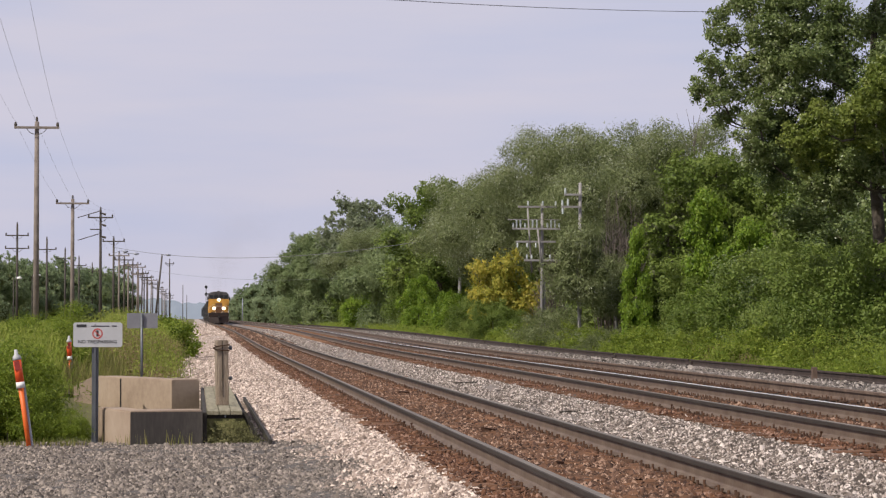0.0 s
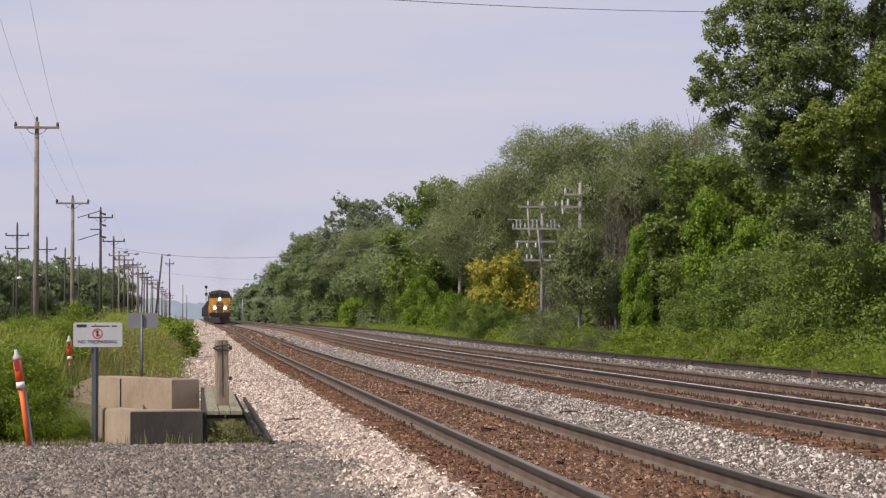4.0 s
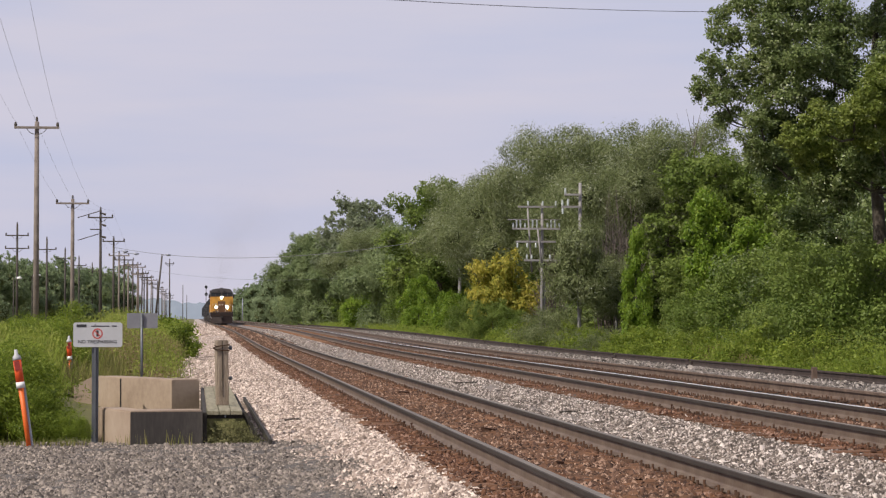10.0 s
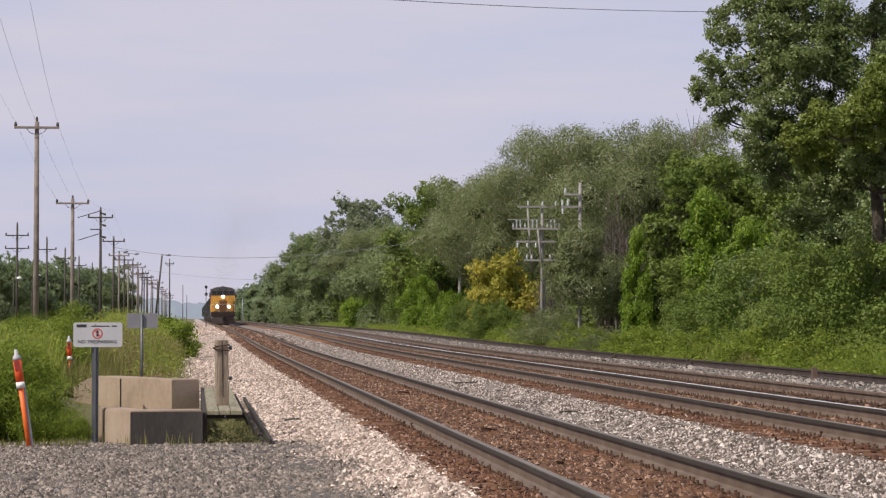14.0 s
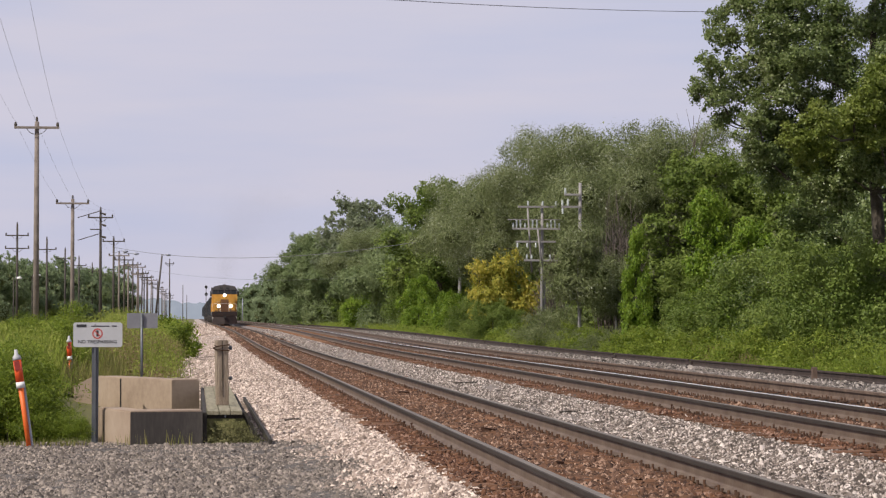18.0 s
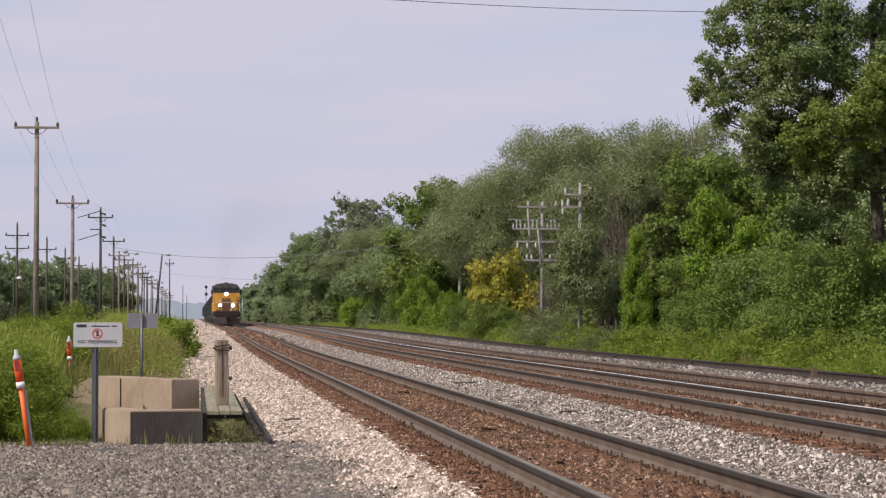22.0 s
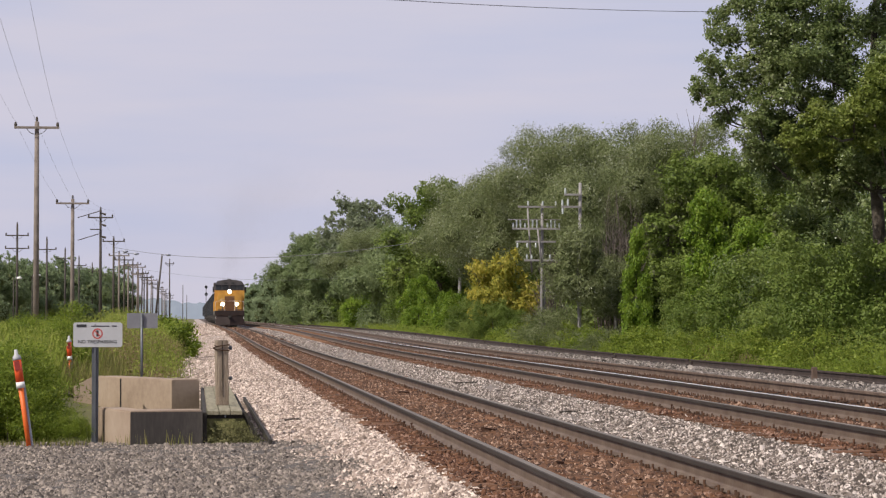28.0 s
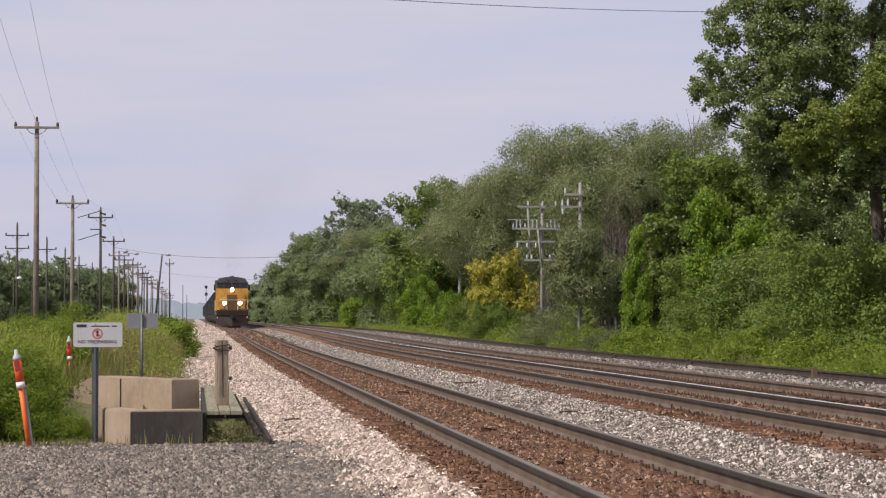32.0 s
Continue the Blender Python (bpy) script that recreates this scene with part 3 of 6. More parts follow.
# ---- plants ----
def blades(pts, height, width, lean=0.35):
    """Bent grass blades: two quads each."""
    n = len(pts)
    h = height * np.minimum(RNG.lognormal(0, 0.2, n), 1.35)
    a = RNG.uniform(0, 6.28, n)
    d = np.stack([np.cos(a), np.sin(a), np.zeros(n)], -1)
    b = RNG.uniform(0, 6.28, n)
    bend = np.stack([np.cos(b), np.sin(b), np.zeros(n)], -1) * (h * lean * RNG.random(n))[:, None]
    up = np.stack([np.zeros(n), np.zeros(n), h], -1)
    w = width * RNG.uniform(0.6, 1.4, n)[:, None]
    v = np.stack([pts - d * w, pts + d * w, pts + d * w * 0.8 + up * 0.55 + bend * 0.35, pts - d * w * 0.8 + up * 0.55 + bend * 0.35,
                  pts + up * 0.97 + bend + d * w * 0.15, pts + up + bend - d * w * 0.15], 1)
    i = 6 * np.arange(n)[:, None, None]
    f = np.array([(0, 1, 2, 3), (3, 2, 4, 5)])[None] + i
    return v.reshape(-1, 3), f.reshape(-1, 4)


def leaves(pts, out, length, width, hang=0.0):
    """Leaf quads, folded at random, roughly facing outwards; hang turns them to droop."""
    n = len(pts)
    nrm = out + RNG.normal(0, 0.5, (n, 3))
    nrm /= np.linalg.norm(nrm, axis=1, keepdims=True) + 1e-9
    t = RNG.normal(0, 1, (n, 3))
    t[:, 2] -= hang * 3
    t -= nrm * (t * nrm).sum(1, keepdims=True)
    t /= np.linalg.norm(t, axis=1, keepdims=True) + 1e-9
    s = np.cross(nrm, t)
    L = (length * RNG.uniform(0.6, 1.35, n))[:, None]
    W = (width * RNG.uniform(0.6, 1.35, n))[:, None]
    v = np.stack([pts - t * L * 0.5, pts + s * W * 0.5 + nrm * W * 0.12, pts + t * L * 0.5, pts - s * W * 0.5 + nrm * W * 0.12], 1)
    f = np.arange(4 * n).reshape(n, 4)
    return v.reshape(-1, 3), f


def unit(n):
    v = RNG.normal(0, 1, (n, 3))
    return v / np.linalg.norm(v, axis=1, keepdims=True)


def clumps(blobs, total, length, width, hang=0.0, shell=0.55):
    """Leaves gathered in small sprays round the shells of the blobs (centre, radii), so that the outline is ragged."""
    vol = np.array([max(b[1]) ** 2 for b in blobs])
    counts = np.maximum(1, (vol / vol.sum() * total).astype(int))
    P, N = [], []
    for (c, r), k in zip(blobs, counts):
        sprays = max(4, k // 11)
        u = unit(sprays)
        rad = shell + (1.12 - shell) * RNG.random(sprays) ** 0.6
        centre = np.array(c) + u * np.array(r) * rad[:, None]
        pick = RNG.integers(0, sprays, k)
        size = 0.13 * max(r) + 0.06
        off = RNG.normal(0, 1, (k, 3)) * size * (0.8, 0.8, 0.65)
        if hang:
            off[:, 2] -= np.abs(RNG.normal(0, 1, k)) * size * hang * 2.2
        P.append(centre[pick] + off)
        N.append(u[pick] * 0.8 + (0, 0, 0.35))
    return leaves(np.concatenate(P), np.concatenate(N), length, width, hang)


def wood(height, girth, lean, limbs, crown_low, spread_, seed, sides=8):
    """Trunk and limbs; returns the mesh and the limbs' ends."""
    r = random.Random(seed)
    pts, rad = [], []
    for i in range(7):
        f = i / 6
        pts.append((lean[0] * f + r.uniform(-0.12, 0.12) * f, lean[1] * f + r.uniform(-0.12, 0.12) * f, height * 0.86 * f))
        rad.append(girth * (1 - 0.82 * f) * (1.35 if i == 0 else 1))
    bm = tube(pts, rad, sides)
    ends = []
    for j in range(limbs):
        f = crown_low + (0.97 - crown_low) * (j + r.random()) / limbs
        k = min(5, int(f * 6))
        base = Vector(pts[k]).lerp(Vector(pts[k + 1]), f * 6 - k)
        a = j * 2.4 + r.uniform(-0.5, 0.5)
        length = spread_ * (1.1 - 0.55 * (f - crown_low) / (1 - crown_low)) * r.uniform(0.7, 1.1)
        rise = length * r.uniform(0.25, 0.75)
        tip = base + Vector((math.cos(a) * length, math.sin(a) * length, rise))
        mid = base.lerp(tip, 0.5) + Vector((0, 0, 0.12 * length))
        g = girth * (1 - 0.8 * f) * 0.3
        tube([base, mid, tip], [g, g * 0.6, g * 0.15], 5, bm)
        ends.append((mid, length * 0.30))
        ends.append((tip, length * 0.36))
    ends.append((Vector(pts[-1]), spread_ * 0.36))
    return bm, ends


def mesh_of(bm, name, mat):
    me = bpy.data.meshes.new(name)
    for f in bm.faces:
        f.smooth = True
    bm.to_mesh(me)
    bm.free()
    me.materials.append(mat)
    return me


_ball = bmesh.new()
bmesh.ops.create_icosphere(_ball, subdivisions=2, radius=1)
_ball.verts.index_update()
BALL = np.array([v.co for v in _ball.verts])
BALL_F = np.array([[v.index for v in f.verts] for f in _ball.faces])
_ball.free()


def tree_kind(height, girth, spread_, limbs, crown_low, n, length, width, mat, seed, hang=0.0, lean=(0, 0), fat=1.0, low_fill=0, shell=0.6, core=0.6, core_mat=None):
    """The two meshes of a kind of tree: wood and crown."""
    bm, ends = wood(height, girth, lean, limbs, crown_low, spread_, seed)
    r = random.Random(seed + 50)
    blobs = []
    for p, s in ends:
        s = s * fat * r.uniform(0.8, 1.2)
        blobs.append((tuple(p), (s, s, s * 0.82)))
    for j in range(low_fill):
        a = r.uniform(0, 6.28)
        blobs.append(((math.cos(a) * spread_ * 0.7, math.sin(a) * spread_ * 0.7, height * r.uniform(0.08, 0.35)), (spread_ * 0.36, spread_ * 0.36, spread_ * 0.4)))
    v, f = clumps(blobs, n, length, width, hang, shell)
    if core < 0.35:
        return mesh_of(bm, "trunk", M_BARK), sheet("crown", v, f, mat)
    # opaque lumps added inside the crown to block light and deepen it
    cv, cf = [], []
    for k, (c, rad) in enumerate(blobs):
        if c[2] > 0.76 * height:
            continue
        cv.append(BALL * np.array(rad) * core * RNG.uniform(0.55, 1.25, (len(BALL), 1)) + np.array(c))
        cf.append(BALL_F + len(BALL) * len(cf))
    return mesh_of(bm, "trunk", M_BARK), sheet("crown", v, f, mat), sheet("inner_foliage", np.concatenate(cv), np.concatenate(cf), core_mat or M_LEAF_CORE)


# what stirs in the wind, and by how many degrees
WIND = []


def plant(name, kind, x, y, z, turn, size, label, category, group=""):
    t = empty(name, pose(x, y, z, 0, 0, turn), label, category, group)
    s = size if hasattr(size, "__len__") else (size, size, size)
    for nm, me in zip(("trunk", "crown", "inner_foliage"), kind):
        piece = child("stems" if category == "weed" and nm == "trunk" else nm, me, t, m=Matrix.Diagonal((*s, 1)))
        if category == "weed":
            piece["kind"] = "stuff"
    if y < 150:
        WIND.append((t, {"weed": 1.3, "bush": 0.35}.get(category, 0.22)))
    return t


def lobed(lobes, n, mat, seed):
    """A tree with an open crown in separate lobes (across, height, radius), each on its own limb."""
    r = random.Random(seed)
    bm = tube([(0, 0, 0), (0.1, 0.1, 3.5), (-0.2, 0.0, 7.5), (0, 0.1, 12.5)], [0.29, 0.2, 0.15, 0.04], 10)
    blobs = []
    # each limb springs from the nearest wood that stands nearer to the trunk
    nodes = [Vector((0.1, 0.1, 3.6)), Vector((0.0, 0.05, 5.5)), Vector((-0.2, 0.0, 7.5)), Vector((-0.1, 0.05, 9.5))]
    for u, z, rad in sorted(lobes, key=lambda q: abs(q[0]) + 0.2 * q[1]):
        tip = Vector((u, r.uniform(-1.3, 1.0) - (0.6 if u > -2.2 else 0.3) * max(0.0, 10.0 - z), z))
        root = min(nodes, key=lambda q: (q - tip).length + (1.5 if q.z > tip.z else 0.0))
        bow = Vector((r.uniform(-0.2, 0.2), r.uniform(-0.2, 0.2), -0.18 * (tip - root).length))
        k = 0.012 + 0.028 * rad
        tube([root, root.lerp(tip, 0.35) + bow, root.lerp(tip, 0.7) + bow * 0.8, tip], [k * 1.6, k * 1.3, k, 0.008], 6, bm)
        nodes.append(tip)
        rad *= 0.92
        blobs.append((tuple(tip), (rad * 0.7, rad * 0.75, rad * 0.6)))
        for _ in range(9):
            d = Vector((r.gauss(0, 1), r.gauss(0, 1), r.gauss(0, 0.85))).normalized()
            s = rad * r.uniform(0.22, 0.42)
            blobs.append((tuple(tip + d * rad * r.uniform(0.75, 1.3)), (s, s, s * r.uniform(0.6, 1.0))))
    v, f = clumps(blobs, n, 0.084, 0.062, 0.0, 0.15)
    # small opaque cores stand in for the shaded inside of each lobe
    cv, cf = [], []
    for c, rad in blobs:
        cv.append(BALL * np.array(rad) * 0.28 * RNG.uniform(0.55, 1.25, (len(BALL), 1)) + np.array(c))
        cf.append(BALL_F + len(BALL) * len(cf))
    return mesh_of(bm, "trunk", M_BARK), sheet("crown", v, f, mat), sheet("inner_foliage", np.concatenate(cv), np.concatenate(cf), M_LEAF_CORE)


LOBES = [(-4.75, 10.55, 0.45), (-4.5, 10.0, 0.42), (-4.9, 10.0, 0.36), (-4.1, 10.95, 0.7), (-5.15, 9.2, 0.36), (-5.4, 9.25, 0.2), (-4.75, 9.2, 0.4), (-5.35, 8.5, 0.42), (-5.62, 8.45, 0.22),
         (-5.0, 8.2, 0.4), (-4.65, 8.6, 0.42), (-4.3, 8.9, 0.45), (-3.9, 9.4, 0.55), (-3.95, 8.5, 0.6), (-4.1, 7.6, 0.45), (-4.6, 7.75, 0.4), (-4.85, 7.6, 0.28), (-4.3, 7.0, 0.5), (-3.9, 6.5, 0.55), (-3.6, 7.5, 0.6), (-3.55, 10.3, 0.75), (-3.2, 9.3, 0.75), (-3.1, 8.3, 0.7),
         (-2.6, 10.4, 1.0), (-2.5, 9.1, 0.95), (-1.3, 10.2, 1.1), (-1.2, 8.6, 0.8), (-0.1, 9.4, 1.0), (-2.5, 7.4, 0.85), (-3.2, 6.4, 0.8), (-1.6, 7.2, 0.9), (-0.9, 6.3, 1.2), (0.0, 7.6, 1.2), (-2.0, 5.4, 0.9),
         (-3.2, 11.6, 1.0), (-1.0, 12.0, 1.4), (1.5, 11.0, 1.5), (2.2, 8.5, 1.5), (2.0, 6.3, 1.3), (0.4, 13.2, 1.4), (0.3, 8.4, 0.8), (0.2, 10.6, 0.9)]
inner = random.Random(8)
LOBES += [(inner.uniform(-3.6, 0.8), inner.uniform(5.6, 11.2), inner.uniform(0.45, 0.8)) for _ in range(24)]
BIG = lobed(LOBES, 205000, M_LEAF_DARK, 3)
SUNNY = lobed([(-0.35, 8.7, 0.6), (-0.85, 8.2, 0.65), (-1.0, 7.4, 0.6), (-1.85, 7.6, 0.6), (-2.3, 6.6, 0.5), (-2.8, 7.1, 0.55), (-3.1, 6.35, 0.45), (-3.65, 6.7, 0.4), (0.3, 7.8, 0.8), (0.6, 9.0, 0.7), (-1.6, 6.8, 0.5)], 52000, M_LEAF_LIME, 6)
BIG2 = tree_kind(13.0, 0.33, 4.4, 24, 0.2, 80000, 0.125, 0.09, M_LEAF_DARK, 5, fat=0.74, core=0.4)
WILLOW = tree_kind(11.5, 0.3, 4.6, 27, 0.42, 125000, 0.14, 0.042, M_LEAF_WILLOW, 8, hang=0.45, fat=0.88, shell=0.5, core=0.36, core_mat=M_WILLOW_CORE)
WILLOW2 = tree_kind(10.5, 0.3, 4.5, 25, 0.38, 122000, 0.14, 0.042, M_LEAF_WILLOW, 9, hang=0.45, fat=0.88, shell=0.5, core=0.36, core_mat=M_WILLOW_CORE)
ASH = tree_kind(12.0, 0.28, 3.9, 30, 0.24, 34000, 0.205, 0.14, M_LEAF_MID, 12, fat=0.84, low_fill=4, shell=0.4, core=0.45, core_mat=M_WILLOW_CORE)
ASH2 = tree_kind(11.0, 0.26, 4.0, 28, 0.22, 32000, 0.205, 0.14, M_LEAF_MID, 14, fat=0.86, low_fill=4, shell=0.4, core=0.45, core_mat=M_WILLOW_CORE)
def other_leaves(kind, crown, inside):
    """The same wood and crown recoloured; far copies carry haze in the leaf colour."""
    made = tuple(me.copy() for me in kind)
    made[1].materials[0], made[2].materials[0] = crown, inside
    return made


HAZED_ASH, HAZED_ASH2 = other_leaves(ASH, M_LEAF_BELT, M_HAZED_CORE), other_leaves(ASH2, M_LEAF_BELT, M_HAZED_CORE)
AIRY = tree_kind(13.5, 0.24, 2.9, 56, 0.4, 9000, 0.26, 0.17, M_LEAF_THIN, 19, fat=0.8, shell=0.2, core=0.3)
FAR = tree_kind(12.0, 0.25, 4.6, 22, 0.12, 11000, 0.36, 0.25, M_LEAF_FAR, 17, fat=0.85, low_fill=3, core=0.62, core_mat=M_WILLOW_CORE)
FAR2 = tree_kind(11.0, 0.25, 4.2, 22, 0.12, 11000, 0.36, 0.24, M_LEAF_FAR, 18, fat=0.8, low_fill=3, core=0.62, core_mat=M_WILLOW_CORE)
BUSH = tree_kind(3.0, 0.06, 1.7, 26, 0.05, 40000, 0.072, 0.048, M_LEAF_MID, 21, fat=0.72, low_fill=5, shell=0.2, core=0.3)
BUSH_DARK = tree_kind(3.6, 0.07, 2.0, 18, 0.05, 26000, 0.10, 0.065, M_LEAF_DARK, 22, fat=0.95, low_fill=5, shell=0.2, core=0.3)
BUSH_FAR = tree_kind(3.2, 0.07, 1.9, 12, 0.05, 4000, 0.24, 0.17, M_LEAF_MID, 23, fat=1.0, low_fill=4, shell=0.4, core=0.42)
BUSH_SUNNY = tree_kind(3.2, 0.06, 1.7, 20, 0.05, 15000, 0.12, 0.08, M_LEAF_VINE, 31, fat=0.75, low_fill=5, shell=0.3, core=0.4)
HERB = tree_kind(1.1, 0.015, 0.75, 16, 0.05, 7000, 0.06, 0.032, M_VERGE, 32, fat=0.75, low_fill=5, shell=0.3, core=0.2)
HERB_DARK = tree_kind(1.0, 0.015, 0.8, 16, 0.05, 6000, 0.07, 0.042, M_WEED, 33, fat=0.75, low_fill=5, shell=0.3, core=0.2)
VINE = tree_kind(4.6, 0.10, 0.9, 22, 0.05, 24000, 0.09, 0.07, M_LEAF_VINE, 24, fat=1.2, low_fill=4, shell=0.5, core=0.5)
SHRUB = tree_kind(2.4, 0.05, 1.5, 20, 0.05, 12000, 0.09, 0.03, M_LEAF_WILLOW, 28, fat=0.85, low_fill=4, shell=0.2, core=0.3)
YOUNG = tree_kind(6.6, 0.10, 1.1, 30, 0.40, 24000, 0.13, 0.04, M_LEAF_WILLOW, 29, hang=0.6, fat=1.7, shell=0.3, core=0.4, core_mat=M_WILLOW_CORE)
YOUNG[0].materials[0] = M_POLE_PALE
YELLOW = tree_kind(4.0, 0.08, 1.9, 22, 0.05, 16000, 0.15, 0.10, M_LEAF_YELLOW, 26, fat=0.95, low_fill=4, shell=0.4, core=0.4, core_mat=M_LEAF_YELLOW)
BELT = "trees of the belt across the line"
# (kind, name, x, y, turn, size, label)
for kind, nm, tx, ty, turn, size, lab in (
    (BIG, "cottonwood_tree", 20.1, 65, 0, 1.0, "large cottonwood tree with glossy dark leaves and a gappy crown"),
    (SUNNY, "box_elder_tree", 19.9, 62.5, 0, 1.0, "yellow-green leafy tree in front of the cottonwood"),
    (BIG2, "cottonwood_tree", 27.4, 92, 130, 0.86, "tall cottonwood tree with dark green leaves behind the bushes"),
    (BIG2, "cottonwood_tree", 31.5, 82, 250, 1.29, "tall cottonwood tree deep in the belt"),
    (ASH, "ash_tree", 23.4, 100, 40, 0.83, "leafy green tree between willow and cottonwood"),
    (ASH2, "ash_tree", 25.2, 98, 200, 0.72, "leafy tree deep in the belt"),
    (ASH2, "ash_tree", 27.0, 96, 20, 0.8, "leafy tree deep in the belt"),
    (WILLOW, "willow_tree", 22.5, 106, 0, 0.97, "broad willow tree with silvery drooping foliage"),
    (WILLOW2, "willow_tree", 21.7, 116, 70, 1.15, "broad willow tree with patches of paler leaves"),
    (WILLOW, "willow_tree", 20.9, 130, 200, 1.075, "broad willow tree with grey-green foliage"),
    (WILLOW2, "willow_tree", 20.3, 145, 345, 1.11, "broad willow tree with grey-green foliage"),
    (WILLOW, "willow_tree", 20.1, 159, 120, 1.0, "willow tree with grey-green foliage"),
    (ASH, "ash_tree", 19.5, 180, 10, 1.14, "dark green leafy tree with a rounded top"),
    (HAZED_ASH2, "ash_tree", 20.7, 192, 80, 1.16, "dark green leafy tree in the belt"),
    (HAZED_ASH2, "ash_tree", 18.5, 207, 160, 1.01, "mid-green leafy tree in the belt"),
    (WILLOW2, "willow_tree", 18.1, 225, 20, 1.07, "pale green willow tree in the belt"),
    (HAZED_ASH, "ash_tree", 19.1, 245, 230, 1.01, "mid-green leafy tree in the belt"),
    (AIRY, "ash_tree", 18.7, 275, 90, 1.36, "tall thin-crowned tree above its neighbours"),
    (HAZED_ASH2, "ash_tree", 17.9, 296, 290, 1.23, "mid-green leafy tree in the belt"),
    (HAZED_ASH2, "ash_tree", 17.4, 323, 30, 1.29, "mid-green leafy tree in the belt"),
    (HAZED_ASH, "ash_tree", 17.7, 351, 140, 1.30, "mid-green leafy tree in the belt"),
):
    plant(nm, kind, tx, ty, float(ground_z(np.array(tx), np.array(ty)) - rise(ty)) - 0.05, turn, size, lab, "tree", BELT)
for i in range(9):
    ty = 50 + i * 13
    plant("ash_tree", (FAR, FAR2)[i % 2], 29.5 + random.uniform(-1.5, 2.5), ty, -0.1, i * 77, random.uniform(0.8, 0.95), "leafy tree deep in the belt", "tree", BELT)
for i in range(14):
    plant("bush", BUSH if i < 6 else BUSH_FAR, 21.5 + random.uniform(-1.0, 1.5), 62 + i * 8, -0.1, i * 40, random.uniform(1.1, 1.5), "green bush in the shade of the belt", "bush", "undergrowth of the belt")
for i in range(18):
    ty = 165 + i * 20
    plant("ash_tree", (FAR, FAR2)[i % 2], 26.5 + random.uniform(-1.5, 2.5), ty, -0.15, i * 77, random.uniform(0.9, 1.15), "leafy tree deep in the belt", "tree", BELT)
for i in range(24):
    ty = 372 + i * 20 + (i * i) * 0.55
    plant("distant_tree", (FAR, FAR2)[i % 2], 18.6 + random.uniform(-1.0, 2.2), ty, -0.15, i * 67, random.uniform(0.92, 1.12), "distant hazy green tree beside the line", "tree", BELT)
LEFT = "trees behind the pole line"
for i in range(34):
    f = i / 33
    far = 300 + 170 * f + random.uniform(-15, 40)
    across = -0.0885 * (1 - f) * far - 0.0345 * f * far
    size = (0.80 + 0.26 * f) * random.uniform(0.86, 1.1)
    plant("distant_tree", (FAR, HAZED_ASH2, FAR2, ASH)[(i * 5 + i // 3) % 4], across, far, 0.0, i * 53, (size * 0.9, size * 0.9, size), "distant leafy tree behind the pole line", "tree", LEFT)
UNDER = "bushes along the verge"
for kind, tx, ty, turn, size, lab in (
    (YELLOW, 16.6, 122.7, 0, (1.02, 1.02, 1.32), "rounded bush with yellowing leaves"),
    (BUSH, 16.6, 131, 40, (0.93, 0.93, 0.93), "low green bush behind the yellowing bush"),
    (BUSH, 15.95, 121.0, 80, (0.8, 0.8, 0.85), "green bush before the yellowing bush"),
    (BUSH, 16.6, 119.5, 10, (0.72, 0.72, 0.75), "green bush before the yellowing bush"),
    (VINE, 17.75, 90, 0, (0.62, 0.62, 1.27), "dead stump smothered in bright green vine"),
    (VINE, 19.6, 85, 120, (1.05, 1.05, 1.55), "tree smothered in bright green vine"),
    (VINE, 20.1, 81, 220, (1.20, 1.20, 1.25), "shrub smothered in bright green vine"),
    (BUSH, 20.2, 74, 10, (1.47, 1.47, 1.47), "large green bush under the cottonwood"),
    (BUSH, 19.0, 66, 80, (1.25, 1.25, 1.25), "large green bush under the cottonwood"),
    (BUSH_DARK, 21.3, 80, 200, (1.31, 1.31, 1.25), "dark green bush in the shade"),
    (BUSH, 19.5, 82, 300, (1.20, 1.20, 1.04), "green bush along the verge"),
    (BUSH_DARK, 22.7, 112, 30, (1.09, 1.09, 1.20), "dark green bush in the shade"),
    (BUSH, 19.0, 122, 150, (0.98, 0.98, 0.76), "grey-green bush along the verge"),
    (BUSH_DARK, 20.9, 144, 60, (1.20, 1.20, 1.20), "dark green bush in the shade"),
    (BUSH, 18.8, 157, 250, (1.09, 1.09, 0.98), "green bush along the verge"),
    (BUSH, 18.4, 180, 20, (1.53, 1.53, 1.53), "rounded green bush along the verge"),
    (BUSH_DARK, 19.5, 195, 110, (1.20, 1.20, 1.09), "dark green bush along the verge"),
    (BUSH, 18.4, 217, 190, (1.42, 1.42, 1.20), "green bush along the verge"),
    (BUSH_SUNNY, 17.0, 221, 40, (1.45, 1.45, 1.2), "broad bright green bush standing in the verge grass"),
    (BUSH_SUNNY, 17.2, 236, 140, (0.95, 0.95, 1.3), "bright green bush standing in the verge grass"),
    (BUSH_SUNNY, 17.2, 174, 220, (0.92, 0.92, 1.5), "round-topped yellow-green bush before the belt"),
    (BUSH_SUNNY, 16.6, 168, 300, (0.8, 0.8, 0.75), "low bright green bush in the verge grass"),
    (BUSH_SUNNY, 16.9, 150, 80, (0.75, 0.75, 1.05), "bright green bush standing in the verge grass"),
    (BUSH_SUNNY, 17.6, 368, 10, (1.05, 1.05, 1.75), "bright green young tree before the far belt"),
    (BUSH_SUNNY, 17.4, 300, 60, (0.9, 0.9, 0.8), "low bright green bush in the verge grass"),
    (BUSH, 18.6, 244, 330, (1.53, 1.53, 1.31), "green bush along the verge"),
):
    plant("vine_stump" if kind is VINE else "bush", kind, tx, ty, float(ground_z(np.array(tx), np.array(ty))) - 0.05, turn, size, lab, "bush", UNDER)
